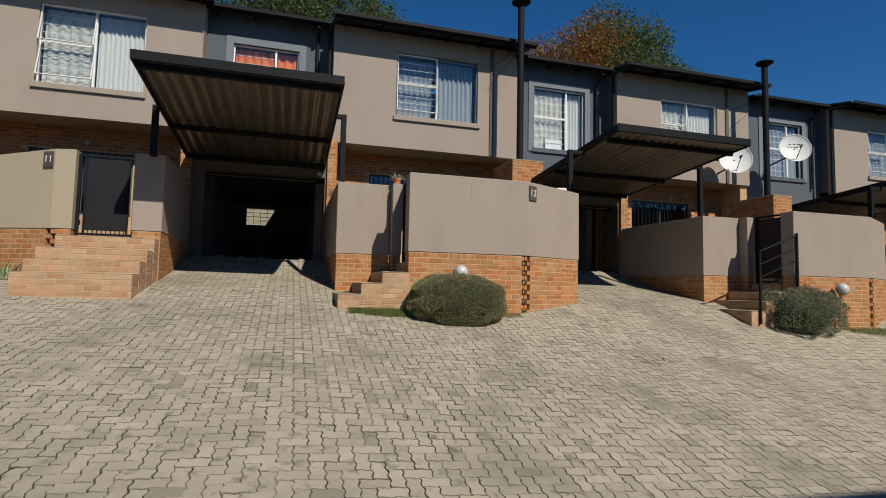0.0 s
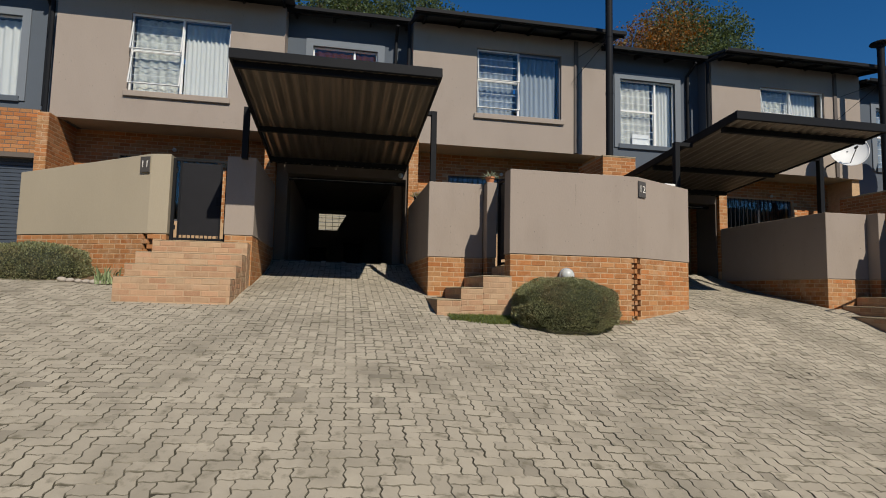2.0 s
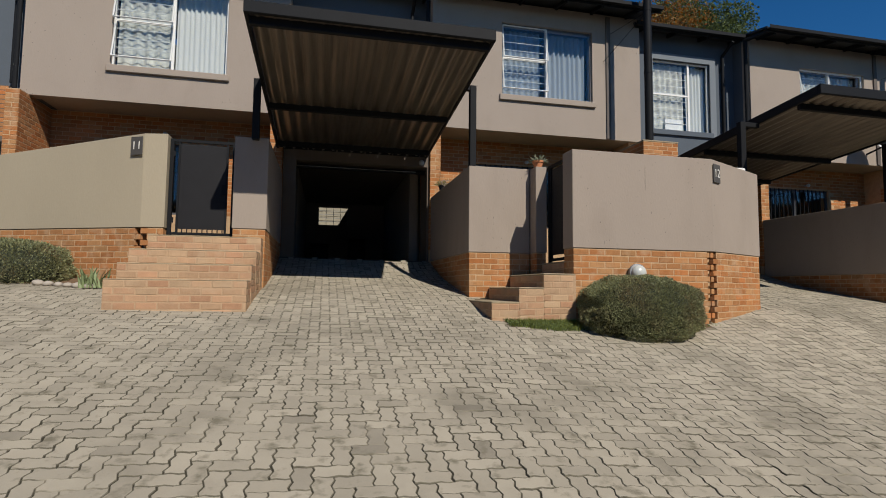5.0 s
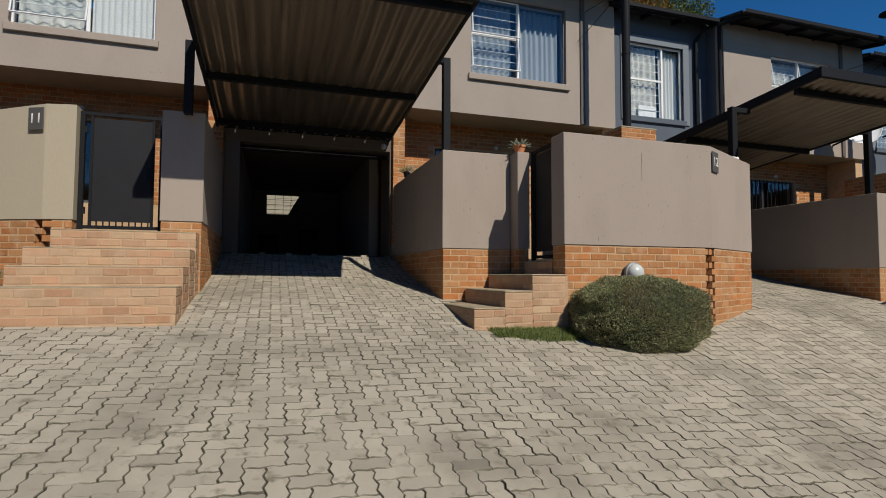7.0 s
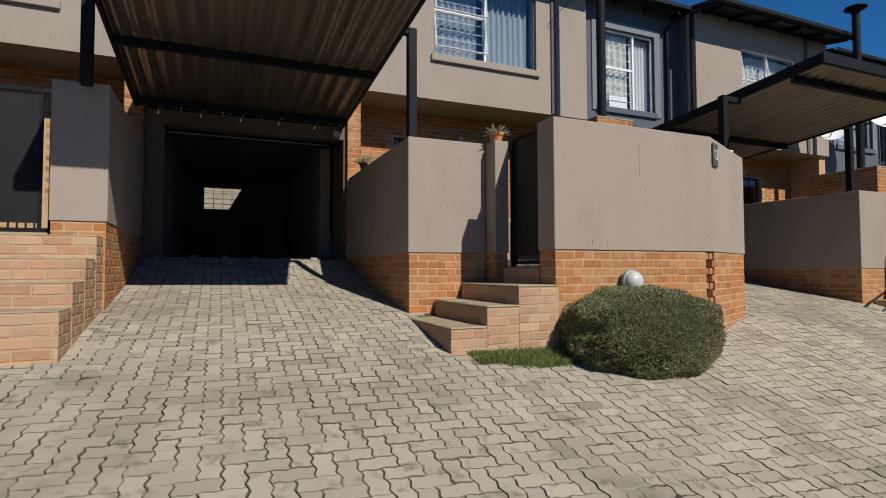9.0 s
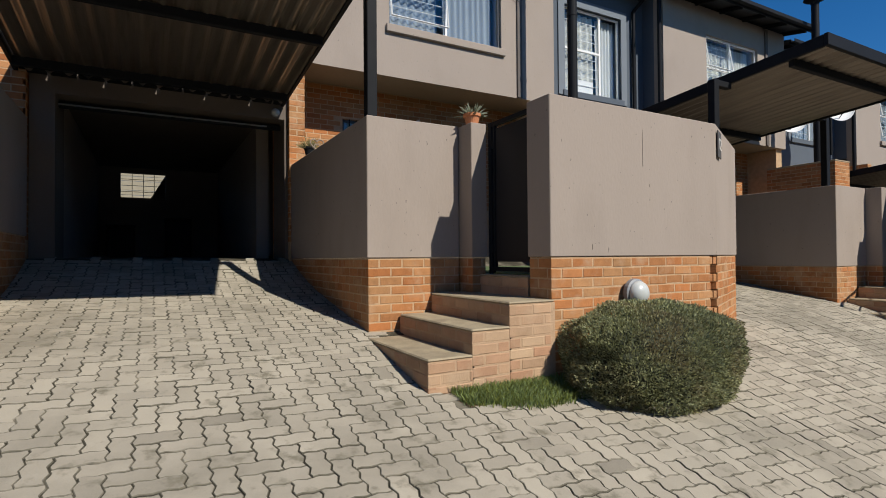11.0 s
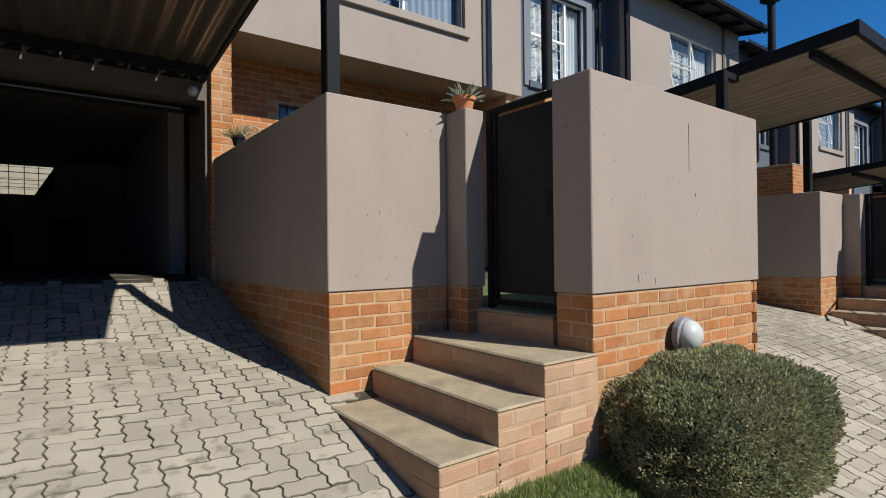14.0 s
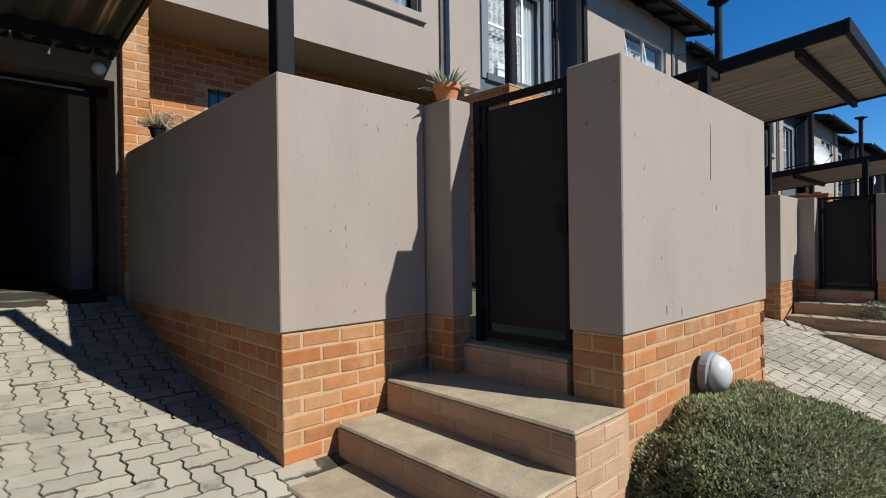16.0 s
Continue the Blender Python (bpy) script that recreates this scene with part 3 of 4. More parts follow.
    roof_slab(h, d0 - 0.05, bx0 - 0.06, 13.33, zt - 0.02, yb + 0.3)
    gutter_line(h, d0 - 0.05, bx0 - 0.06, 13.23, zt - 0.05)
    # pilaster line on the upper wall
    px = bx1 - 0.85
    if garage != "roller":
        part("pilaster", boxes((px - 0.055, px + 0.055, yf - 0.035, yf - 0.003, 5.06, zt - 0.08), bevel=0.004), material_cache("pilaster_paint", (0.10, 0.085, 0.075)), h,
             "dark brown painted downpipe casing")
    return h


_mats = {}


def material_cache(name, color, **k):
    if name not in _mats:
        _mats[name] = material(name, color, **k)
    return _mats[name]


def carport(x0=-2.33, x1=0.72, yf=8.35, zf=4.78, yb=12.98, zb=4.36, postl=(-2.38, 10.2, 3.7), postr=(0.87, 9.98, 3.41), front=0.12, lift=0.10, drop=0.0, label=""):
    c = thing("carport", ((x0 + x1) / 2, 10.3, 3.5), label, "carport", "carports over the driveways")
    zy = lambda y: zf + (y - yf) * (zb - zf) / (yb - yf)
    # ribbed sheet
    bm = bmesh.new()
    prof = []
    x = x0 + 0.05
    while x < x1 - 0.05:
        prof += [(x + 0.19 * k / 8, -0.026 + 0.026 * math.cos(6.2832 * k / 8)) for k in range(8)]
        x += 0.19
    rows = [[[bm.verts.new((px, y, zy(y) - 0.03 + pz + e)) for px, pz in prof] for e in (0.0, 0.004)] for y in (yf + 0.05, yb - 0.06)]
    for e in (0, 1):
        for i in range(len(prof) - 1):
            bm.faces.new((rows[0][e][i], rows[0][e][i + 1], rows[1][e][i + 1], rows[1][e][i]))
    part("roof_sheet", bm, SHEET, c, "ribbed grey-brown steel roof sheet, weathered underneath")

    def sloped(xa, xb, ya, yb_, lo, hi):
        b = bmesh.new()
        v = [b.verts.new((xx, yy, zy(yy) + q)) for xx in (xa, xb) for yy in (ya, yb_) for q in (lo, hi)]
        for f in ((0, 1, 3, 2), (4, 6, 7, 5), (0, 4, 5, 1), (2, 3, 7, 6), (0, 2, 6, 4), (1, 5, 7, 3)):
            b.faces.new([v[i] for i in f])
        bmesh.ops.bevel(b, geom=b.edges[:], offset=0.006, segments=1, affect="EDGES")
        return b

    part("front_flashing", sloped(x0, x1, yf, yf + 0.05, -0.10, 0.045), STEEL, c, "black folded steel flashing")
    part("side_flashing", sloped(x0, x0 + 0.045, yf + 0.05, yb, -0.10, 0.04), STEEL, c)
    part("side_flashing", sloped(x1 - 0.045, x1, yf + 0.05, yb, -0.10, 0.04), STEEL, c)
    x = x0 + 0.05
    while x < x1 - 0.06:
        part("closure_strip", sloped(x, min(x + 0.26, x1 - 0.05), yb - 0.08, yb + 0.016, -0.075, 0.02), STEEL, c)
        x += 0.285
    for y in (yf + front, yf + 2.5, 12.55):
        part("purlin", sloped(x0 + 0.05, x1 - 0.05, y, y + 0.06, -0.17, -0.07), STEEL, c)
    for px, py, pz, edge in ((*postl, x0), (*postr, x1)):
        t = zy(py) - 0.02 + (lift if edge == x1 else -drop)
        part("post", boxes((px - 0.05, px + 0.05, py - 0.05, py + 0.05, pz - 0.02, t), bevel=0.006), STEEL, c)
        a, b = sorted((px, edge))
        if b - a > 0.12:
            part("bracket_arm", boxes((a, b, py - 0.04, py + 0.04, t - 0.08, t), bevel=0.006), STEEL, c)
    return c


def path_wall(name, pts, thick, zb, zt, label, mat=PLASTER, z_low=0.4, bricks=True, keep=None, joined=False, bmat=None, group="", bend=None):
    """Garden wall along pts: plaster above zb, face brick below it, standing on the ground."""
    w = thing(name, (pts[0][0], pts[0][1], z_low), label, "wall", group, kind="structure")
    part("plaster_top", prism(bmesh.new(), offset_path(pts, thick), zb, zt, 0.006), mat, w)
    inset = offset_path(pts, 0.014)[len(pts):][::-1]
    plan = offset_path(inset, thick - 0.02)
    if bend is not None:
        p0, p1, p2 = (Vector(inset[bend + k]) for k in (-1, 0, 1))
        d0, d1 = (p0 - p1).normalized(), (p2 - p1).normalized()
        mid = (d0 + d1).normalized()
        plan[bend:bend + 1] = [tuple(p1 + d0 * 0.10), tuple(p1 + d0 * 0.10 + mid * 0.10), tuple(p1 + d1 * 0.10 + mid * 0.10), tuple(p1 + d1 * 0.10)]
    b = part("brick_base", prism(bmesh.new(), plan, z_low, zb - 0.004), MORTAR, w, "face brick base with pale mortar")
    if bricks:
        for i, (p, q) in enumerate(zip(inset, inset[1:])):
            lo = min(ground_z(p[0] + O.x, p[1] + O.y), ground_z(q[0] + O.x, q[1] + O.y)) - O.z - 0.1
            brick_face(b, p, q, lo, zb - 0.01, first=i, joined=joined, mat=bmat, tooth=(bend == i, bend == i + 1))
    return w, b


def gate(x0, y0, x1, y1, z0, z1, label, gap=0.06, pickets=False):
    """A steel framed gate with a dark infill sheet between two plan points."""
    g = thing("garden_gate", ((x0 + x1) / 2, (y0 + y1) / 2, z0), label, "gate", "garden gates")
    a, b = Vector((x0, y0, 0)), Vector((x1, y1, 0))
    d = (b - a).normalized()

    def bar(u0, u1, za, zb_, t=0.04, off=0.0):
        n = Vector((-d.y, d.x, 0))
        p, q = a + d * u0, a + d * u1
        bm = bmesh.new()
        v = []
        for base, in ((p,), (q,)):
            for s in (-1, 1):
                for z in (za, zb_):
                    v.append(bm.verts.new(base + n * (s * t / 2 + off) + Vector((0, 0, z))))
        for f in ((0, 1, 3, 2), (4, 6, 7, 5), (0, 4, 5, 1), (2, 3, 7, 6), (0, 2, 6, 4), (1, 5, 7, 3)):
            bm.faces.new([v[i] for i in f])
        return bm

    L = (b - a).length
    part("post", bar(0, 0.05, z0 - 0.04, z1, 0.05), STEEL, g)
    part("post", bar(L - 0.05, L, z0 - 0.04, z1, 0.05), STEEL, g)
    part("top_rail", bar(0.05, L - 0.05, z1 - 0.04, z1, 0.04), STEEL, g)
    part("bottom_rail", bar(0.05, L - 0.05, z0, z0 + 0.04, 0.04), STEEL, g)
    part("stile", bar(0.05 + gap, 0.08 + gap, z0 + 0.04, z1 - 0.04, 0.03), STEEL, g)
    part("stile", bar(L - 0.08 - gap, L - 0.05 - gap, z0 + 0.04, z1 - 0.04, 0.03), STEEL, g)
    part("infill_sheet", bar(0.08 + gap, L - 0.08 - gap, z0 + 0.09, z1 - 0.07, 0.006), MESH, g, "dark sheet infill")
    u = 0.12
    while pickets and u < L - 0.1:
        part("finial", bar(u, u + 0.014, z0 + 0.04, z0 + 0.09, 0.014), STEEL, g)
        u += 0.07
    part("lock_box", bar(L - 0.13 - gap, L - 0.06 - gap, (z0 + z1) / 2 - 0.1, (z0 + z1) / 2 + 0.06, 0.05), STEEL, g)
    for z in (z0 + 0.22, z1 - 0.22):
        p = a + d * 0.055
        part("hinge", tube(bmesh.new(), (p.x, p.y, z - 0.04), (p.x, p.y, z + 0.04), 0.022, 8), STEEL, g)
    return g


def stair_block(parent_name, steps, y0, y1, label, back_x, z_low):
    """Steps rising to the east: (nosing x, top z); treads of screed, risers and side of brick."""
    s = thing(parent_name, (steps[0][0], y0, z_low), label, "steps", "garden steps", kind="structure")
    for i, (x, z) in enumerate(steps):
        nxt = steps[i + 1][0] if i + 1 < len(steps) else back_x
        last = i + 1 == len(steps)
        if last:
            y0 = y0 + 0.33
        part("tread", boxes((x, nxt + (0.02 if not last else 0.0), y0 + 0.001, y1, z - 0.022, z), bevel=0.010), TREAD, s, "worn screed tread")
        core = part("riser", boxes((x + 0.004, nxt + 0.02, y0 + 0.004, y1, z_low, z - 0.022)), MORTAR_STEP, s)
        brick_face(core, (x + 0.004, y1), (x + 0.004, y0 + 0.004), max(z - 0.2, z_low), z - 0.024, first=i, mat=BRICK_PALE)
        lo = ground_z(x + O.x, y0 + O.y) - O.z - 0.08
        if last:
            continue
        brick_face(core, (x + 0.004, y0 + 0.004), (min(nxt, 1.875), y0 + 0.004), lo, z - 0.024, first=i, mat=BRICK_PALE)
    return s


def foliage(name, center, radii, mat, label, category, count, leaf=0.018, flat=0.25, seed=1, lumps=0.06, core_mat=None):
    """A clipped bush: a core coloured as inner shade and many small upright leaves over a lumpy mound."""
    rnd = random.Random(seed)
    t = thing(name, (center[0], center[1], center[2] - radii[2]), label, category, "clipped bushes")
    cx, cy, cz = center
    bm = bmesh.new()
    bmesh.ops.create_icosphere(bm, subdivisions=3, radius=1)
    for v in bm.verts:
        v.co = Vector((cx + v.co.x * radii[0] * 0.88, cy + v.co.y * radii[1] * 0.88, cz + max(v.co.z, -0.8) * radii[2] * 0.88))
    # solid core, near black in place of the shade among the twigs
    part("twig_mass", bm, core_mat or material_cache("painted_inner_shade", (0.035, 0.04, 0.02), vary=0.4, scale=30, fine=120, bump=0.6), t)
    verts, faces = [], []
    base = base_of(t)
    while len(faces) < count:
        d = Vector((rnd.gauss(0, 1), rnd.gauss(0, 1), rnd.gauss(0, 1))).normalized()
        if d.z < -0.75:
            continue
        k = (abs(d.x) ** 2.7 + abs(d.y) ** 2.7 + abs(d.z) ** 2.7) ** (-1 / 2.7)     # squarish clipped mound
        k *= 1 + lumps * noise.noise(d * 2.3 + Vector((seed, 0, 0))) * 2 + lumps * 0.8 * noise.noise(d * 6.0)
        k *= 1 + 0.035 * noise.noise(d * 14.0)
        dep = rnd.random() ** 2.0 * 0.15
        p = Vector((cx + d.x * radii[0] * (k - dep), cy + d.y * radii[1] * (k - dep), cz + d.z * radii[2] * (k - dep)))
        n = (d + Vector((rnd.uniform(-.8, .8), rnd.uniform(-.8, .8), rnd.uniform(0, 1.0)))).normalized()
        side = n.cross(Vector((rnd.uniform(-1, 1), rnd.uniform(-1, 1), rnd.uniform(-1, 1)))).normalized()
        l, w = leaf * rnd.uniform(0.8, 1.7), leaf * rnd.uniform(0.3, 0.5)
        i = len(verts)
        off = O - base
        verts += [p + off - side * w * 0.4, p + off + n * l * 0.6 + side * w, p + off + n * l * 1.3, p + off + n * l * 0.55 - side * w]
        faces.append((i, i + 1, i + 2, i + 3))
    me = bpy.data.meshes.new("leaves")
    me.from_pydata(verts, [], faces)
    me.materials.append(mat)
    ob = new("leaves", me)
    ob.parent = t
    tagged(ob, kind="stuff")
    return t


def bulkhead(at, facing, label, scale=1.0):
    """A round garden lamp: grey ring base and opal glass dome."""
    t = thing("bulkhead_lamp", at, label, "lamp", "garden lamps")
    s = scale
    part("lamp_base", lathe(bmesh.new(), at, [(0.11 * s, 0.0), (0.125 * s, 0.01), (0.125 * s, 0.05 * s), (0.105 * s, 0.06 * s)], 24, facing), LAMP_BODY, t, smooth=False)
    part("lamp_globe", lathe(bmesh.new(), at, [(0.105 * s, 0.055 * s), (0.106 * s, 0.075 * s), (0.095 * s, 0.105 * s), (0.07 * s, 0.13 * s), (0.035 * s, 0.145 * s), (0.004, 0.148 * s)], 24, facing),
         LAMP_GLASS, t, "white opal globe", smooth=True)
    return t


def chimney(x, y, z0, z1, label):
    c = thing("flue_pipe", (x, y, z0), label, "chimney", "flue pipes")
    part("flue", tube(bmesh.new(), (x, y, z0), (x, y, z1), 0.085, 20), STEEL, c, smooth=False)
    for z in (z0 + (z1 - z0) * 0.38, z0 + (z1 - z0) * 0.72):
        part("joint_band", tube(bmesh.new(), (x, y, z), (x, y, z + 0.05), 0.092, 20), STEEL, c)
    part("cowl", lathe(bmesh.new(), (x, y, z1), [(0.09, -0.06), (0.11, 0.0), (0.22, 0.035), (0.245, 0.055), (0.235, 0.085), (0.1, 0.11)], 24), STEEL, c)
    for dx, dz in ((-0.6, -1.0), (0.0, -0.3)):
        part("stay_wire", tube(bmesh.new(), (x, y, z0 + 3.0), (x - 0.35 + dx * 0.3, 13.18, z0 + 3.2 + dz), 0.006, 5), STEEL, c)
    return c


def chimney_wall(x0, x1, y0, y1, z1, joined=True):
    w = thing("chimney_wall", (x0, y0, 1.9), "orange face brick wing wall below the flue", "wall", kind="structure")
    b = part("brick_base", boxes((x0, x1, y0, y1, 1.8, z1)), MORTAR, w)
    brick_face(b, (x0, y0), (x1, y0), 3.0, z1 - 0.005, joined=joined)
    brick_face(b, (x0, y1), (x0, y0), 3.0, z1 - 0.005, joined=joined)
    part("coping", boxes((x0 - 0.01, x1 + 0.01, y0 - 0.01, y1, z1, z1 + 0.03), bevel=0.004), TREAD, w)


def number_plate(text, at, turn, w=0.2, h=0.27):
    p = thing("number_plate", at, f"dark square house number plate reading {text}", "sign", "house number plates")
    bm = boxes((-w / 2, w / 2, -0.012, 0.0, -h / 2, h / 2), bevel=0.003)
    bmesh.ops.rotate(bm, verts=bm.verts, cent=(0, 0, 0), matrix=Matrix.Rotation(turn, 3, "Z"))
    bmesh.ops.translate(bm, verts=bm.verts, vec=at)
    part("plate", bm, PLATE, p)
    for i, digit in enumerate(text):
        cu = bpy.data.curves.new("numeral", "FONT")
        cu.body, cu.size, cu.extrude, cu.align_x, cu.align_y = digit, h * 0.62, 0.002, "CENTER", "CENTER"
        tmp = bpy.data.objects.new("numeral_tmp", cu)
        scene.collection.objects.link(tmp)
        me = bpy.data.meshes.new_from_object(tmp.evaluated_get(bpy.context.evaluated_depsgraph_get()))
        bpy.data.objects.remove(tmp)
        bpy.data.curves.remove(cu)
        me.materials.clear()
        me.materials.append(NUMERAL)
        ob = new("numeral", me)
        ob.parent = p
        ob.matrix_basis = Matrix.Rotation(turn, 4, "Z") @ Matrix.Translation(((i - 0.5) * h * 0.33, -0.0145, 0)) @ Matrix.Rotation(radians(90), 4, "X")
    return p


def satellite_dish(at, facing, r, label):
    t = thing("satellite_dish", at, label, "satellite dish", "satellite dishes")
    f = Vector(facing).normalized()
    prof = [(0.02, -0.10)] + [(r * k / 8, -0.10 + 0.10 * (k / 8) ** 2) for k in range(1, 9)] + [(r, 0.008), (r * 0.97, -0.012)] + [(r * k / 8, -0.115 + 0.10 * (k / 8) ** 2) for k in range(7, 0, -1)]
    part("reflector", lathe(bmesh.new(), at, prof, 28, facing), DISH, t, smooth=True)
    c = Vector(at)
    tip = c + f * 0.42 + Vector((0, 0, -0.12))
    bm = tube(bmesh.new(), c + Vector((0, 0, -r * 0.9)) - f * 0.02, tip, 0.012, 6)
    part("feed_arm", bm, STEEL, t)
    part("receiver", tube(bmesh.new(), tip, tip - f * 0.10, 0.03, 10), STEEL, t)
    bm = tube(bmesh.new(), c - f * 0.10, c - f * 0.25 + Vector((0, 0, -0.1)), 0.03, 8)
    tube(bm, c - f * 0.25 + Vector((0, 0, -0.1)), (c.x + 0.05, 13.2, c.z - 0.35), 0.025, 8)
    part("mast", bm, STEEL, t)
    return t


# ---------------------------------------------------------------- the houses
HOUSES = "two-storey taupe plastered row house with blue-grey bay and brick ground floor"
D13 = Vector((8.05, -0.20, -0.20))

O = Vector((0, 0, 0))
house(0.85, 5.95, (2.46, 4.70, 5.90, 7.59), (-1.56, 0.02, 5.6, 7.45), HOUSES)
window("window_1", 2.46, 4.70, 5.90, 7.59, 13.2, "wide steel window with white barred casement and pale curtains", FRAME_D, 3.56, tilt=0.10)
curtain(2.5, 3.5, 5.95, 7.55, 13.50, CURTAIN_B, "thin pale blue curtain hanging behind barred casement", 7)
curtain(3.62, 4.64, 5.95, 7.55, 13.47, CURTAIN_B, "pale blue gathered curtain behind the fixed pane", 8, 0.04)
window("window_2", -1.56, 0.02, 5.6, 7.45, 13.75, "upper bay window with orange curtains and white frame", FRAME_W, -0.55, sill=PLASTER_GREY)
curtain(-1.52, -0.02, 5.65, 7.4, 13.95, CURTAIN_O, "bright orange patterned curtain behind the window", 8, 0.03)
carport(label="black steel framed carport with ribbed sheet roof over the driveway")
chimney_wall(5.22, 6.05, 12.0, 13.3, 4.70)
chimney(5.50, 12.2, 4.70, 8.86, "tall black steel flue pipe with a flat cowl")

O = Vector((-8.0, 0, 0.0))
house(1.05, 5.83, (2.53, 4.63, 5.75, 7.55), (-1.4, 0.1, 5.6, 7.45), HOUSES, garage="roller", bay_z=5.12)
window("window_3", 2.53, 4.63, 5.75, 7.55, 13.2, "wide window with opened white sashes and lace curtain", FRAME_W, 3.61, tilt=0.16)
curtain(2.57, 3.58, 5.8, 7.5, 13.42, LACE, "patterned lace curtain behind the opened sashes", 5)
curtain(3.62, 4.60, 5.8, 7.5, 13.44, CURTAIN, "white sheer curtain in soft folds", 10)
window("window_4", -1.4, 0.1, 5.6, 7.45, 13.75, "upper bay window with white frame and sheer curtain", FRAME_W, -0.6, tilt=0.18, sill=PLASTER_GREY)
curtain(-1.36, 0.06, 5.65, 7.4, 13.95, CURTAIN, "white sheer curtain in soft folds", 9)

O = D13.copy()
house(0.85, 5.60, (2.35, 4.40, 5.90, 7.45), (-1.52, 0.12, 5.72, 7.52), HOUSES)
window("window_5", 2.35, 4.40, 5.90, 7.45, 13.2, "wide window with white barred casement and lace curtain", FRAME_W, 3.3, tilt=0.12)
curtain(2.4, 3.3, 5.95, 7.4, 13.45, LACE, "patterned lace curtain behind the casement", 5)
curtain(3.34, 4.36, 5.95, 7.4, 13.46, CURTAIN, "white sheer curtain in soft folds", 9)
window("window_6", -1.52, 0.12, 5.72, 7.52, 13.75, "upper bay window with white casement and lace curtain", FRAME_W, -0.45, sill=PLASTER_GREY)
curtain(-1.5, -0.5, 5.76, 7.48, 13.95, LACE, "patterned lace curtain in the bay window", 6)
notice = thing("paper_notice", (-0.92, 13.90, 5.76), "white paper leaning inside the window", "paper")
part("sheet", boxes((-1.08, -0.58, 13.895, 13.899, 5.76, 6.06)), FRAME_W, notice)
curtain(-0.42, 0.10, 5.76, 7.48, 13.96, CURTAIN, "cream curtain drawn to one side", 5, 0.04)
carport(x0=-2.31, x1=0.77, yf=8.54, zf=4.76, postl=(-2.64, 9.72, 3.62), postr=(0.92, 10.1, 3.45), front=0.4, lift=0.0, drop=0.08, label="black steel framed carport with ribbed sheet roof over the driveway")
chimney_wall(4.9, 5.56, 11.75, 13.3, 4.46)
chimney(5.3, 12.3, 4.49, 8.5, "tall black steel flue pipe with a flat cowl")

for n in (2, 3, 4, 5):
    O = D13 * n
    house(0.85, 5.60, (2.35, 4.40, 5.90, 7.45), (-1.52, 0.12, 5.72, 7.52), HOUSES, detailed=False, garage="shut")
    window(f"window_{3 + 2 * n}", 2.35, 4.40, 5.90, 7.45, 13.2, "wide window with white barred casement", FRAME_W, 3.3, tilt=0.10)
    curtain(2.4, 4.36, 5.95, 7.4, 13.46, CURTAIN_B if n == 2 else CURTAIN, "sheer curtain in soft folds", 14)
    window(f"window_{4 + 2 * n}", -1.52, 0.12, 5.72, 7.52, 13.75, "upper bay window with white casement", FRAME_W, -0.45, sill=PLASTER_GREY)
    curtain(-1.5, 0.10, 5.76, 7.48, 13.95, CURTAIN_B, "pale blue curtain in the bay window", 9)
    carport(x0=-2.31, x1=0.77, yf=8.54, zf=4.76, postl=(-2.64, 9.72, 3.62), postr=(0.92, 10.1, 3.42), front=0.4, lift=0.0, drop=0.08, label="black steel framed carport with ribbed sheet roof over the driveway")
    chimney_wall(4.9, 5.56, 11.75, 13.3, 4.46)
    chimney(5.3, 12.3, 4.49, 8.5, "tall black steel flue pipe with a flat cowl")

# ---------------------------------------------------------------- garden walls, gates, steps
ZB, ZT = 2.085, 3.42


def garden(n):
    """The raised front garden beside a driveway: two wall stretches, gate between them, brick steps."""
    near = n < 1
    path_wall("garden_wall", [(0.80, 12.9), (0.80, 9.90), (1.79, 9.90)], 0.2, ZB, ZT, "taupe plastered garden wall on a face brick base",
              joined=n > 1, group="garden walls")
    path_wall("gate_pier", [(1.80, 10.0), (1.80, 9.67), (1.98, 9.67), (1.98, 10.0)], 0.088, ZB, ZT - 0.004, "narrow taupe plastered gate pier on brick", joined=n > 0)
    w, b = path_wall("garden_wall", [(2.10, 8.90), (1.88, 8.90), (1.88, 8.60), (4.05, 8.60), (5.48, 9.29), (5.48, 12.9)], 0.2, ZB, ZT,
                     "taupe plastered garden wall bending round on a face brick base", joined=n > 1, group="garden walls", bend=3)
    bed = thing("garden_lawn", (3, 11, 1.8), "raised garden lawn behind the walls", "lawn", kind="structure")
    part("lawn_bed", prism(bmesh.new(), [(2.02, 8.92), (2.1, 8.81), (4.0, 8.81), (5.27, 9.42), (5.27, 14.3), (1.01, 14.3), (1.01, 10.11), (2.02, 9.9)], 1.2, 1.93), GRASS, bed)
    gate(2.02, 9.66, 2.02, 8.91, 1.95, 3.42, "black steel framed garden gate with dark infill, shut", gap=0.016)
    stair_block("brick_steps", [(0.75, 1.363), (1.12, 1.55), (1.46, 1.737), (1.90, 1.92)], 8.60, 9.89, "brick steps with worn screed treads up to the gate", 2.1, 0.5)


for n in range(0, 5):
    O = D13 * n
    garden(n)

O = Vector((0, 0, 0))
# the neighbouring garden with steps facing the road
path_wall("garden_wall", [(-6.57, 13.0), (-6.57, 11.70), (-3.95, 10.48), (-3.62, 10.42), (-3.62, 10.75)], 0.2, 2.36, lambda x, y: 3.74 - 0.085 * max(0.0, -3.95 - x),
          "pale taupe plastered garden wall on a face brick base", mat=PLASTER_OLIVE, group="garden walls", bend=2)
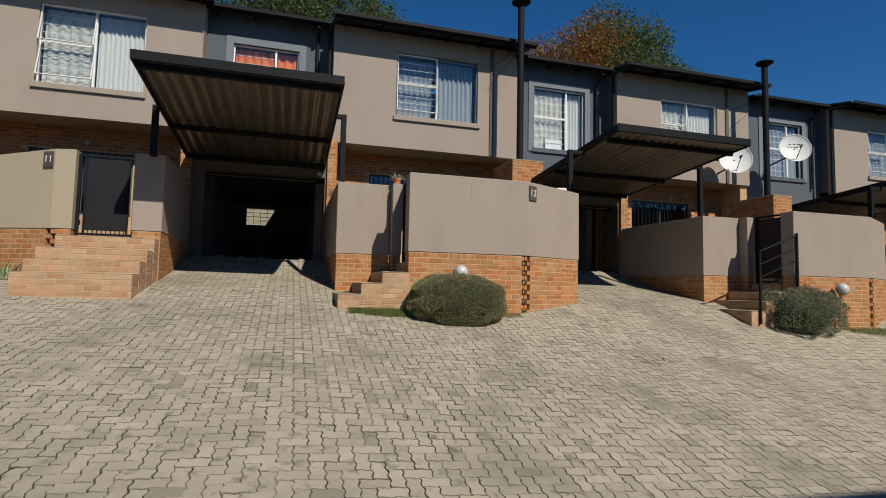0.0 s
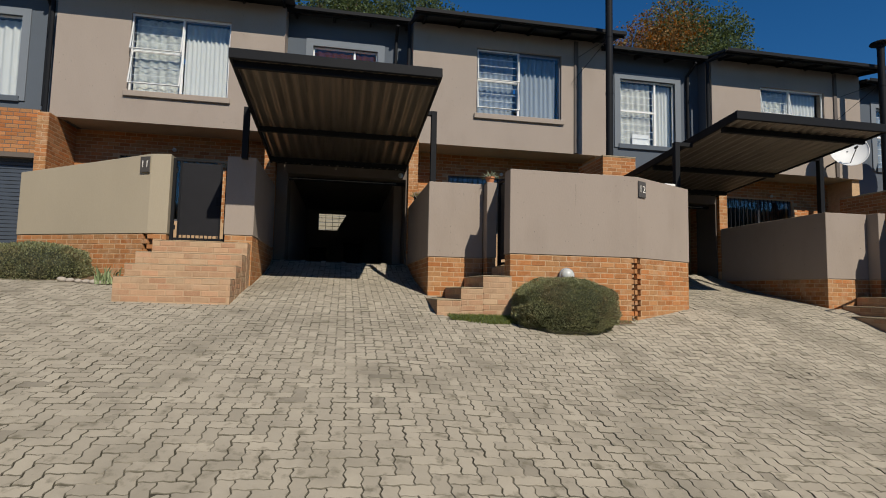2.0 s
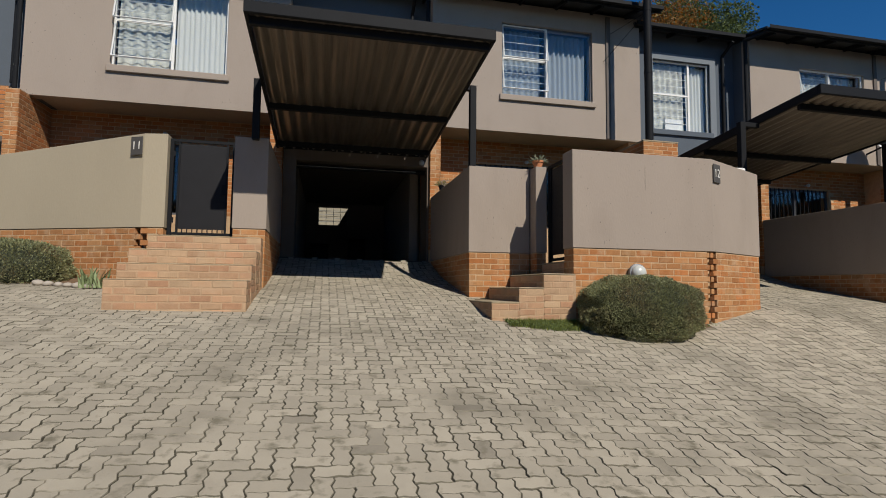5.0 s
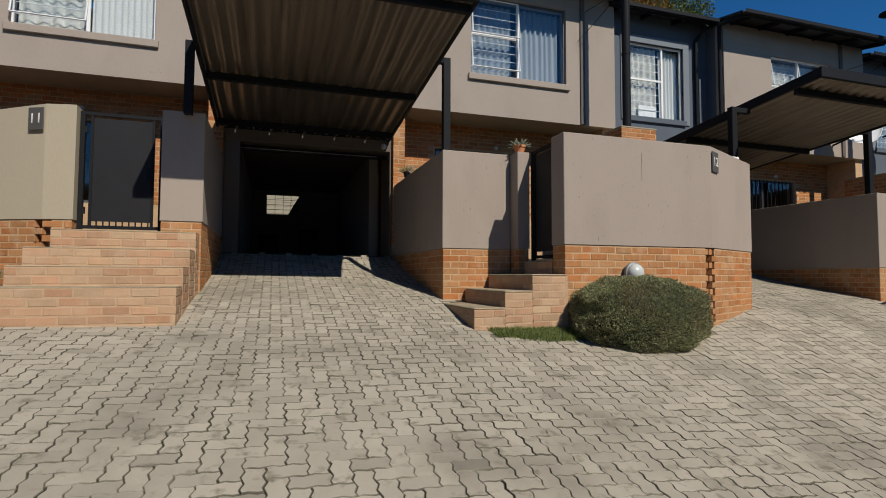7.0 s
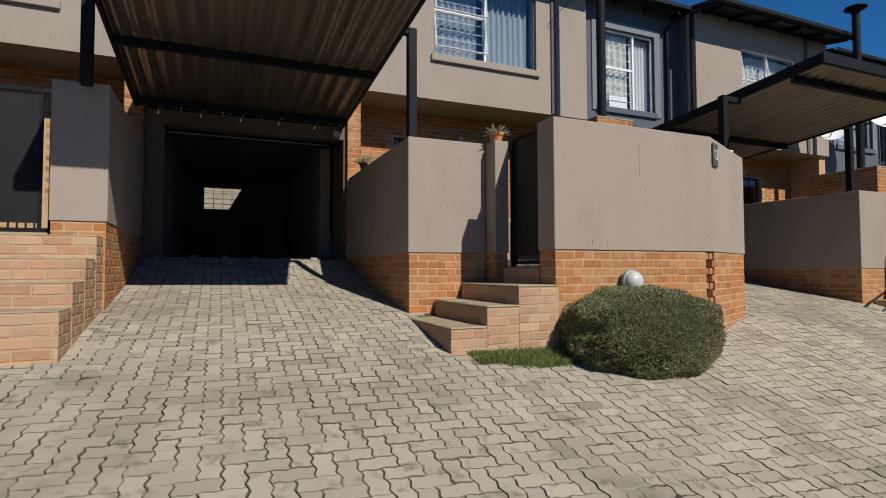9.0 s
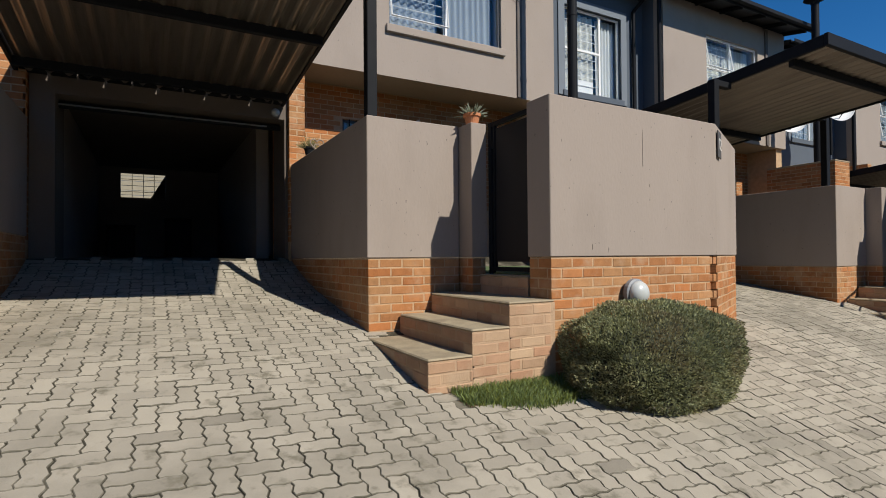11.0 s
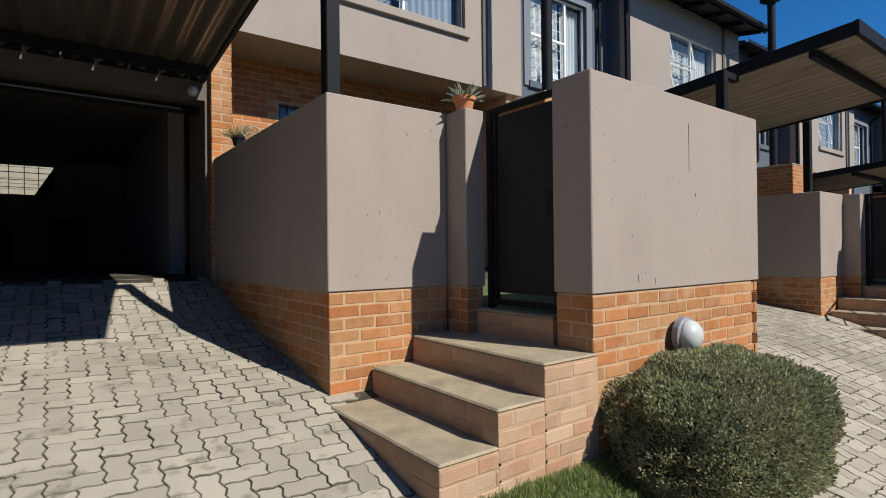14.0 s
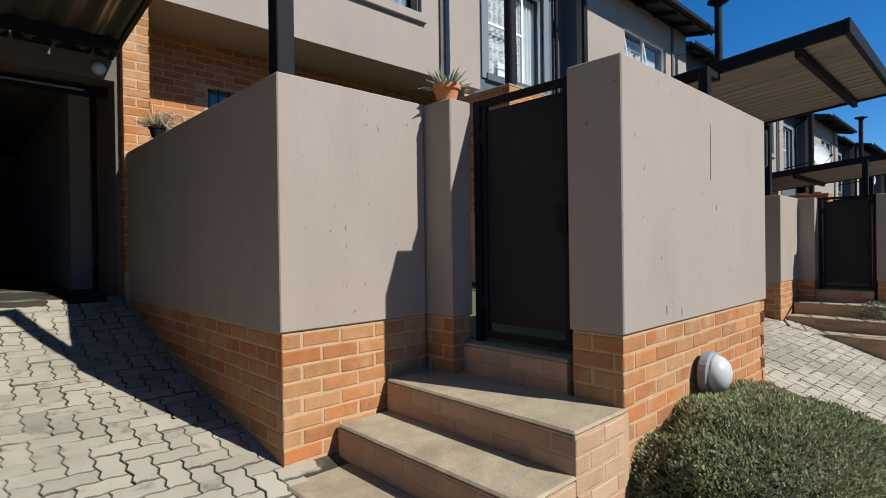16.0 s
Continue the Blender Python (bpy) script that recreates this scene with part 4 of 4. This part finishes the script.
path_wall("gate_pier", [(-2.68, 10.75), (-2.68, 10.30), (-2.20, 10.30), (-2.20, 12.90)], 0.2, 2.37, 3.74, "taupe plastered gate pier and driveway wall on brick")
gate(-3.61, 10.55, -2.69, 10.55, 2.27, 3.70, "black steel framed garden gate with dark infill, shut", pickets=True)
s11 = thing("brick_steps", (-3.0, 9.4, 1.0), "washed tan brick steps rising from the driveway to a gate", "steps", "garden steps", kind="structure")
zs = [1.60, 1.80, 2.00, 2.22]
ys = [8.86, 9.22, 9.62, 10.02]
lefts = [-3.80, -3.79, -3.80, -3.70]
for i in range(4):
    y2 = ys[i + 1] if i < 3 else 10.75
    core = part("riser", boxes((lefts[i], -2.25 + 0.005 * i, ys[i], y2 + 0.02, 0.8, zs[i] - 0.012)), MORTAR_STEP, s11)
    brick_face(core, (lefts[i], ys[i]), (-2.25 + 0.005 * i, ys[i]), max(1.1, zs[i] - 0.24 if i else 1.1), zs[i] - 0.014, mat=BRICK_PALE, first=i)
    brick_face(core, (-2.25 + 0.005 * i, ys[i]), (-2.25 + 0.005 * i, y2), 1.1, zs[i] - 0.014, mat=BRICK_PALE, first=i)
    part("tread", boxes((lefts[i], -2.25 + 0.005 * i, ys[i], y2, zs[i] - 0.012, zs[i]), bevel=0.004), TREAD, s11)

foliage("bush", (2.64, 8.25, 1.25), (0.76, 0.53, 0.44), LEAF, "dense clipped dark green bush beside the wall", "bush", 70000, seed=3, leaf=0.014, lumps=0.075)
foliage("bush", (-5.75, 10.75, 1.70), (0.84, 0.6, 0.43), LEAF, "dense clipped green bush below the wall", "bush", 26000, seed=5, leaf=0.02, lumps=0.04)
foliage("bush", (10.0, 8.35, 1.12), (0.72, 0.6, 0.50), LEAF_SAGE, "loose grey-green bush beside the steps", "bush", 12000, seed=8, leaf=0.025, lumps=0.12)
bulkhead((2.80, 8.585, 1.76), (0, -1, 0), "round bulkhead lamp on the brick wall")
crack = material_cache("plaster_crack", (0.19, 0.16, 0.135), rough=0.95)
for cx, z0, z1 in ((2.975, 2.90, 3.24), (3.06, 2.72, 2.75), (2.34, 2.14, 2.19), (2.53, 2.12, 2.16)):
    tagged(part("plaster_crack", boxes((cx - 0.0012, cx + 0.0012, 8.597, 8.602, z0, z1)), crack), "thin dark hairline crack in the plastered wall", "crack", "plaster cracks", kind="structure")
number_plate("12", (4.16, 8.64, 3.22), math.atan2(0.69, 1.43))
number_plate("11", (-4.05, 10.50, 3.55), math.atan2(-1.22, 2.62))

# ---------------------------------------------------------------- small things and planting
O = Vector((0, 0, 0))


def leaf_blades(name_, at_list, mat, parent, height, width, lean, seed):
    rnd = random.Random(seed)
    verts, faces = [], []
    base = base_of(parent)
    for x, y, z in at_list:
        a = rnd.uniform(0, 6.283)
        h, w, l = height * rnd.uniform(0.5, 1.2), width * rnd.uniform(0.7, 1.2), lean * rnd.uniform(0.2, 1.2)
        dx, dy = math.cos(a), math.sin(a)
        p = Vector((x, y, z)) + O - base
        i = len(verts)
        side = Vector((-dy, dx, 0)) * w
        verts += [p - side, p + side, p + Vector((dx * l * 0.4, dy * l * 0.4, h * 0.6)) + side * 0.8, p + Vector((dx * l * 0.4, dy * l * 0.4, h * 0.6)) - side * 0.8,
                  p + Vector((dx * l, dy * l, h))]
        faces += [(i, i + 1, i + 2, i + 3), (i + 3, i + 2, i + 4)]
    me = bpy.data.meshes.new(name_)
    me.from_pydata(verts, [], faces)
    me.materials.append(mat)
    ob = new(name_, me)
    ob.parent = parent
    return ob


def grass_patch(x0, x1, y0, y1, count, label, seed, h=0.07):
    rnd = random.Random(seed)
    t = thing("grass_patch", ((x0 + x1) / 2, (y0 + y1) / 2, ground_z((x0 + x1) / 2, (y0 + y1) / 2) - 0.02), label, "grass", kind="stuff")
    pts = []
    while len(pts) < count:
        x, y = rnd.uniform(x0, x1), rnd.uniform(y0, y1)
        u, v = (x - x0) / (x1 - x0), (y - y0) / (y1 - y0)
        if v < 0.32 + 0.28 * math.sin(u * 5.0 + 2.4) + rnd.uniform(-0.12, 0.12) or noise.noise(Vector((x * 5, y * 5, seed))) < -0.55:
            continue
        pts.append((x, y, ground_z(x, y) - 0.02))
    leaf_blades("grass_blade_mass", pts, GRASS, t, h, 0.004, 0.06, seed)


grass_patch(0.93, 2.30, 8.20, 8.59, 7500, "short green grass along the foot of the brick steps", 4)
grass_patch(11.2, 13.6, 8.1, 8.45, 3500, "dry green grass at the foot of the wall", 6)
grass_patch(3.0, 4.1, 8.42, 8.60, 300, "sparse grass tufts by the brick base", 9, 0.04)


def soil_bed(outline, label):
    bm = bmesh.new()
    prism(bm, outline, 0.3, lambda x, y: ground_z(x, y) - 0.006)
    return tagged(part("soil_bed", bm, SOIL), label, "soil", kind="structure")


soil_bed([(0.86, 8.62), (0.95, 8.36), (1.9, 8.30), (2.2, 8.05), (3.1, 8.05), (3.5, 8.4), (4.05, 8.5), (4.02, 8.64)], "reddish soil bed under the bush")
soil_bed([(-6.5, 11.7), (-6.4, 10.6), (-5.0, 10.25), (-4.15, 9.95), (-4.0, 10.55)], "brown soil bed below the garden wall")


def potted(at, r, h, label, seed, leaves=46, spread=0.13, mat=SUCCULENT):
    t = thing("potted_plant", at, label, "plant pot")
    part("pot", lathe(bmesh.new(), at, [(r * 0.68, 0), (r * 0.92, h * 0.72), (r * 1.05, h * 0.74), (r * 1.08, h), (r * 0.95, h), (r * 0.9, h * 0.85)], 22), TERRACOTTA if mat is SUCCULENT else STEEL, t)
    rnd = random.Random(seed)
    bm = bmesh.new()
    for k in range(leaves):
        a, e = rnd.uniform(0, 6.283), rnd.uniform(-0.1, 1.3)
        d = Vector((math.cos(a) * math.cos(e), math.sin(a) * math.cos(e), math.sin(e)))
        p = Vector((at[0], at[1], at[2] + h * 0.9)) + Vector((d.x, d.y, 0)) * r * 0.5
        q = p + d * spread * rnd.uniform(0.6, 1.3)
        tube(bm, p, p.lerp(q, 0.6), 0.003, 5, 0.007 if mat is SUCCULENT else 0.003)
        tube(bm, p.lerp(q, 0.6), q, 0.007 if mat is SUCCULENT else 0.003, 5, 0.001)
    part("plant", bm, mat, t, "fleshy grey-green leaves" if mat is SUCCULENT else "thin dry green stems")
    return t


potted((1.885, 9.785, 3.42), 0.085, 0.11, "terracotta pot with a grey-green succulent on the pier", 2, 80, 0.11)
potted((0.90, 12.30, 3.47), 0.07, 0.10, "small dark pot with wispy plant on the wall", 5, 90, 0.15, material_cache("dry_stems", (0.20, 0.17, 0.07)))


def heart(at, s):
    t = thing("wire_heart", at, "bent wire heart ornament beside the pier", "ornament", "wire hearts")
    bm = bmesh.new()
    pts = []
    for k in range(25):
        a = 2 * math.pi * k / 24
        pts.append(Vector(at) + Vector((16 * math.sin(a) ** 3 / 16 * s, 0, (13 * math.cos(a) - 5 * math.cos(2 * a) - 2 * math.cos(3 * a) - math.cos(4 * a)) / 16 * s + s)))
    for p, q in zip(pts, pts[1:]):
        tube(bm, p, q, 0.008, 5)
    part("wire", bm, material_cache("pale_wire", (0.24, 0.19, 0.15), rough=0.5), t)


heart((0.98, 12.05, 3.42), 0.085)
heart((0.86, 11.78, 3.42), 0.085)

# aloe and stones by the neighbour's steps
aloe = thing("aloe_plant", (-4.35, 10.05, ground_z(-4.35, 10.05)), "small spiky aloe beside the brick steps", "plant")
rnd = random.Random(12)
leaf_blades("aloe_leaves", [(-4.35 + rnd.uniform(-.14, .14), 10.05 + rnd.uniform(-.1, .1), ground_z(-4.35, 10.05)) for _ in range(70)],
            material_cache("aloe_green", (0.20, 0.25, 0.12), rough=0.6), aloe, 0.26, 0.014, 0.16, 3)
for k in range(6):
    x, y, q = -5.05 + 0.13 * k, 10.18 - 0.03 * k, 0.05 + 0.03 * rnd.random()
    bm = bmesh.new()
    bmesh.ops.create_icosphere(bm, subdivisions=2, radius=q)
    for v in bm.verts:
        v.co = v.co * (1 + 0.25 * noise.noise(v.co * 14 + Vector((k, 0, 0)))) * 1.0
        v.co.z *= 0.6
        v.co += Vector((x, y, ground_z(x, y) + q * 0.4))
    tagged(part("edging_stone", bm, STONE, smooth=True), "rounded pale stone edging the soil bed", "stone", "edging stones")

# white tub on the wall, lamps
tub = thing("plastic_tub", (5.05, 9.2, 3.42), "small white plastic tub lying on the wall", "tub")
part("tub_body", boxes((4.92, 5.14, 9.15, 9.26, 3.42, 3.475), bevel=0.015), FRAME_W, tub)
bulkhead((0.60, 12.985, 4.16), (0, -1, 0), "small round lamp beside the garage opening", 0.5)

def wall_spot(at, label):
    t = thing("wall_light", at, label, "lamp", "small wall lights")
    part("bracket", tube(bmesh.new(), at, (at[0], at[1] - 0.08, at[2]), 0.02, 8), LAMP_BODY, t)
    bm = bmesh.new()
    bmesh.ops.create_uvsphere(bm, u_segments=14, v_segments=10, radius=0.045)
    bmesh.ops.translate(bm, verts=bm.verts, vec=(at[0], at[1] - 0.11, at[2] - 0.01))
    part("bulb", bm, LAMP_GLASS, t, "white globe bulb", smooth=True)


wall_spot((3.35, 14.06, 4.58), "small white wall light on the brick wall")
wall_spot((-4.65, 14.06, 4.68), "small white wall light on the brick wall")
wall_spot((11.35, 13.86, 4.40), "small white wall light on the brick wall")

# lamp on a pipe by the far garden
bulkhead((11.02, 8.27, 1.63), (-0.5, -1, 0.1), "round garden lamp on a cream pipe")
pipe = thing("lamp_pipe", (11.02, 8.3, ground_z(11.02, 8.3)), "short cream plastic pipe holding a lamp", "pipe")
part("pipe", tube(bmesh.new(), (11.02, 8.3, ground_z(11.02, 8.3) - 0.05), (11.02, 8.3, 1.56), 0.025, 10), PVC, pipe)
part("pipe_collar", tube(bmesh.new(), (11.02, 8.3, 1.50), (11.02, 8.3, 1.56), 0.032, 10), PVC, pipe)

# hand rail on the next steps
rail = thing("hand_rail", (9.4, 8.37, 1.2), "black steel hand rail beside the brick steps", "railing")
for x, za, zb_ in ((9.0, 0.9, 2.36), (9.97, 1.4, 2.76)):
    part("rail_post", boxes((x - 0.02, x + 0.02, 8.35, 8.39, za, zb_), bevel=0.003), STEEL, rail)
for k in range(4):
    dz = -0.02 - 0.26 * k
    part("rail_bar", tube(bmesh.new(), (9.0, 8.37, 2.36 + dz), (9.97, 8.37, 2.74 + dz), 0.02 if k == 0 else 0.012, 8), STEEL, rail)

satellite_dish((12.37, 12.25, 5.43), (-0.45, -1, 0.25), 0.47, "white satellite dish on a wall bracket")
satellite_dish((14.58, 12.2, 5.94), (-0.5, -1, 0.25), 0.45, "white satellite dish with dark markings")
bars = thing("dish_marking", (14.35, 12.0, 6.04), "dark bar marking on the dish face", "marking")
for k, w in ((0, 0.06), (1, 0.05), (2, 0.09)):
    f = Vector((-0.5, -1, 0.25)).normalized()
    side = Vector((1, -0.5, 0)).normalized()
    c = Vector((14.58, 12.2, 6.06)) + side * (-0.13 + 0.12 * k) - f * 0.05
    bm = bmesh.new()
    p, q = c - side * w / 2, c + side * w / 2
    for pt, qt in ((p, q),):
        tube(bm, pt, qt, 0.016, 4)
    part("bar", bm, STEEL, bars)
satellite_dish((22.9, 11.9, 5.6), (-0.5, -1, 0.25), 0.45, "white satellite dish on a wall bracket")
satellite_dish((30.5, 11.6, 5.4), (-0.5, -1, 0.25), 0.45, "white satellite dish on a wall bracket")
satellite_dish((-0.05, 13.55, 6.35), (0.4, -1, 0.25), 0.33, "small white satellite dish below the bay window")

# things standing in the dark garage
def bin_(x, y, h):
    t = thing("wheelie_bin", (x, y, 2.09), "dark plastic bin standing in the garage", "bin")
    part("bin_body", prism(bmesh.new(), [(x - .26, y - .26), (x + .26, y - .26), (x + .26, y + .26), (x - .26, y + .26)], 2.09, 2.09 + h, 0.03), MESH, t)
    part("bin_lid", boxes((x - .28, x + .28, y - .29, y + .28, 2.09 + h, 2.14 + h), bevel=0.015), MESH, t)


bin_(-0.4, 18.6, 0.85)
bin_(-1.5, 18.8, 0.7)

# raked panel added in place of the diagonal shadow on the fence; window bars
shadow_and_bars = thing("diagonal_shadow_panel", (0.0, 20.6, 2.0), "raked panel standing in for a diagonal shadow outside the garage window", "wall", kind="structure")
bm = bmesh.new()
raked = [bm.verts.new((x, 20.55, z)) for x, z in ((-1.12, 3.3), (0.4, 3.3), (0.4, 4.6), (-0.40, 4.6))]
bm.faces.new(raked)
bmesh.ops.solidify(bm, geom=bm.faces[:], thickness=0.1)
part("raked_panel", bm, INTERIOR, shadow_and_bars)
for k in range(1, 4):
    z = 3.58 + 0.15 * k
    part("window_bar", tube(bmesh.new(), (-1.57, 20.1, z), (-0.62, 20.1, z), 0.007, 6), STEEL, shadow_and_bars)
for x in (-1.33, -1.09, -0.86):
    part("window_bar", tube(bmesh.new(), (x, 20.1, 3.58), (x, 20.1, 4.18), 0.007, 6), STEEL, shadow_and_bars)

# boundary wall and fence behind the houses, and an unseen shadow caster across the road
bw = tagged(part("boundary_wall", boxes((-12, 45, 29.0, 29.2, 1.5, 5.4)), PLASTER_LIGHT), "pale rear boundary wall", "wall", kind="structure")
slats = thing("back_fence", (-1, 27.5, 2.0), "pale slatted panel behind the garage", "fence", kind="structure")
for k in range(14):
    part("slat", boxes((-4.6, 2.4, 27.46, 27.5, 2.9 + 0.17 * k, 3.055 + 0.17 * k), bevel=0.006), material_cache("aged_slat", (0.30, 0.27, 0.20)), slats)
# unseen block, sized so that its shadow edge falls on the near paving
tagged(part("opposite_block", boxes((5.6, 40, -12, -5.0, -1.5, 7.65)), PLASTER), "unseen plain block added across the road to block light", "house", kind="structure")


# unseen blocks added to keep low sky light off the shaded walls
tagged(part("block_behind", boxes((-45, 5.0, -26, -15.0, -1.5, 7.65)), PLASTER), "unseen plain block added across the road to block light", "house", kind="structure")
tagged(part("block_beside", boxes((-34, -17.0, -12, 20.0, -1.5, 7.65)), PLASTER), "unseen plain block added west of the row to cut sky light", "house", kind="structure")


# trees beyond the roofs
def tree(x, y, z0, top, r, mats, label, seed, leaves=9000):
    rnd = random.Random(seed)
    t = thing("tree", (x, y, z0), label, "tree", "trees behind the houses")
    tip = Vector((x, y, z0 + (top - z0) * 0.6))
    bm = tube(bmesh.new(), (x, y, z0), tip, 0.45, 10, 0.22)
    clumps = []
    for k in range(44):
        a, e = rnd.uniform(0, 6.283), rnd.uniform(-0.25, 1.4)
        d = Vector((math.cos(a) * math.cos(e), math.sin(a) * math.cos(e), math.sin(e) * 0.8))
        end = Vector((x, y, top - r * 1.05)) + d * r * rnd.uniform(0.55, 0.95)
        tube(bm, tip - Vector((0, 0, rnd.uniform(0, 1.5))), end, 0.13, 6, 0.03)
        clumps.append((end, r * rnd.uniform(0.22, 0.42)))
    part("trunk", bm, WOOD, t)
    for mi, mat in enumerate(mats):
        verts, faces = [], []
        base = base_of(t)
        mine = [c for i, c in enumerate(clumps) if len(mats) == 1 or (c[0].x < x - r * 0.25) == (mi == 1)]
        for c, cr in mine:
            for _ in range(leaves // len(clumps)):
                d = Vector((rnd.gauss(0, 1), rnd.gauss(0, 1), rnd.gauss(0, 0.8)))
                d = d.normalized() * rnd.random() ** 0.45
                p = c + d * cr - base
                n = Vector((rnd.uniform(-1, 1), rnd.uniform(-1, 1), rnd.uniform(-1, 1))).normalized()
                s = n.cross(Vector((rnd.uniform(-1, 1), rnd.uniform(-1, 1), rnd.uniform(-1, 1)))).normalized()
                l = rnd.uniform(0.09, 0.20)
                i = len(verts)
                verts += [p, p + n * l * 0.5 + s * l * 0.3, p + n * l, p + n * l * 0.5 - s * l * 0.3]
                faces.append((i, i + 1, i + 2, i + 3))
        me = bpy.data.meshes.new("crown")
        me.from_pydata(verts, [], faces)
        me.materials.append(mat)
        ob = new("crown", me)
        ob.parent = t
        tagged(ob, kind="stuff")
    return t


tree(19.2, 30.0, 2.0, 19.8, 6.0, [LEAF_TREE, LEAF_RUST], "broad tree with green and rust-brown foliage", 3, 110000)
tree(-1.2, 30.0, 2.0, 19.0, 3.4, [LEAF_TREE], "dark green tree rising behind the roofs", 5, 16000)
tree(3.0, 31.0, 2.0, 19.6, 3.4, [LEAF_TREE], "dark green tree rising behind the roofs", 7, 16000)

# ---------------------------------------------------------------- pavers: zigzag blocks laid in herringbone
U, GAP, CH = 0.112, 0.0026, 0.0034


def zigzag_outline(cells_x, cells_y):
    """Outline of a block of unit cells whose every unit edge carries the same zigzag, so that neighbours interlock."""
    e, w = 0.006, 0.0095
    prof = lambda a: [(0.0, 0.0), (0.28, a), (0.72, -a)]
    back = lambda a: [(1.0, 0.0), (0.72, -a), (0.28, a)]
    pts = []
    for i in range(cells_x):
        pts += [((i + s) * U, o) for s, o in prof(e)]
    for j in range(cells_y):
        pts += [(cells_x * U - o, (j + s) * U) for s, o in prof(w)]
    for i in reversed(range(cells_x)):
        pts += [((i + s) * U, cells_y * U + o) for s, o in back(e)]
    for j in reversed(range(cells_y)):
        pts += [(-o, (j + s) * U) for s, o in back(w)]
    return pts


def shrink(pts, g):
    n, out = len(pts), []
    for i in range(n):
        a, b, c = Vector(pts[i - 1]), Vector(pts[i]), Vector(pts[(i + 1) % n])
        d0, d1 = (b - a).normalized(), (c - b).normalized()
        n0, n1 = Vector((-d0.y, d0.x)), Vector((-d1.y, d1.x))
        m = (n0 + n1).normalized()
        out.append(b + m * (g / max(0.5, m.dot(n0))))
    return out


def paver_shape(cx, cy):
    o = zigzag_outline(cx, cy)
    ring = [[(p.x, p.y, z) for p in shrink(o, g)] for g, z in ((GAP, -0.045), (GAP, -0.0035), (GAP + CH, 0.0))]
    n = len(o)
    verts = np.array(ring[0] + ring[1] + ring[2])
    faces = [tuple(range(2 * n, 3 * n))]
    for lo in (0, n):
        faces += [(lo + k, lo + (k + 1) % n, lo + n + (k + 1) % n, lo + n + k) for k in range(n)]
    return verts, faces


def paved(x, y):
    if y > 12.95:
        return False
    for n in range(-1, 4):
        lx = x - 8.05 * n
        if 0.95 < lx < 5.3 and y > 10.15 - 0.2 * n:
            return False
    if -3.75 < x < -2.3 and 8.95 < y or -6.5 < x < -2.5 and y > 11.4:
        return False
    if 0.9 < x < 4.0 and y > 8.40:
        return False
    if (x - 2.70) ** 2 / 0.45 + (y - 8.36) ** 2 / 0.12 < 1:
        return False
    if -6.4 < x < -4.1 and y > 10.25 - 0.2 * (x + 5.0):
        return False
    return True


def lay_pavers():
    shapes = [paver_shape(2, 1), paver_shape(1, 2)]
    meshes = []
    for v, f in shapes:
        me = bpy.data.meshes.new("paver")
        me.from_pydata(v.tolist(), [], f)
        me.materials.append(PAVER)
        me.materials.append(PAVER_EDGE)
        for poly in me.polygons[1:]:
            poly.material_index = 1
        meshes.append(me)
    rnd = random.Random(21)
    x0, y0 = -10.0, 0.4 - 44 * U
    allv, allf, count = [], [], 0
    for i in range(int(32.0 / U)):
        for j in range(int(12.7 / U) + 44):
            k = (i + j) % 4
            if k not in (0, 2):
                continue
            kind = 0 if k == 0 else 1
            x, y = x0 + i * U, y0 + j * U
            cx, cy = x + U, y + U * 0.75
            if not paved(cx, cy) or x > 15 and y < 4 or y < 0 and abs(x) > 8:
                continue
            z = ground_z(cx, cy)
            gx = (ground_z(cx + 0.1, cy) - ground_z(cx - 0.1, cy)) / 0.2 + rnd.gauss(0, 0.011)
            gy = (ground_z(cx, cy + 0.1) - ground_z(cx, cy - 0.1)) / 0.2 + rnd.gauss(0, 0.011)
            dz = rnd.gauss(0, 0.0015)
            if -1.05 < cx < 1.0 and 7.0 < cy < 10.6 and count < 300:
                ob = new("paver", meshes[kind])
                ob.parent = ground
                q = Vector((-gx, -gy, 1)).normalized()
                rot = Vector((0, 0, 1)).rotation_difference(q).to_matrix().to_4x4()
                ob.matrix_basis = Matrix.Translation((cx, cy, z + dz)) @ rot @ Matrix.Translation((x - cx, y - cy, 0))
                count += 1
                continue
            v, f = shapes[kind]
            w = v.copy()
            ang = rnd.gauss(0, 0.015)
            ux, uy = w[:, 0] - (cx - x), w[:, 1] - (cy - y)
            w[:, 0] = cx + ux - ang * uy + rnd.gauss(0, 0.0012)
            w[:, 1] = cy + uy + ang * ux + rnd.gauss(0, 0.0012)
            w[:, 2] += z + dz + gx * (w[:, 0] - cx) + gy * (w[:, 1] - cy)
            base = lay_pavers.total
            allv.append(w)
            allf += [tuple(q + base for q in ff) for ff in f]
            lay_pavers.total = base + len(w)
    me = bpy.data.meshes.new("paving")
    me.from_pydata(np.concatenate(allv).tolist(), [], allf)
    me.materials.append(PAVER_J)
    me.materials.append(PAVER_EDGE)
    per = len(shapes[0][1])
    index = np.ones(len(allf), dtype=np.int32)
    index[::per] = 0
    me.polygons.foreach_set("material_index", index)
    ob = new("paving", me)
    ob.parent = ground
    tagged(ob, kind="stuff")


lay_pavers.total = 0
lay_pavers()
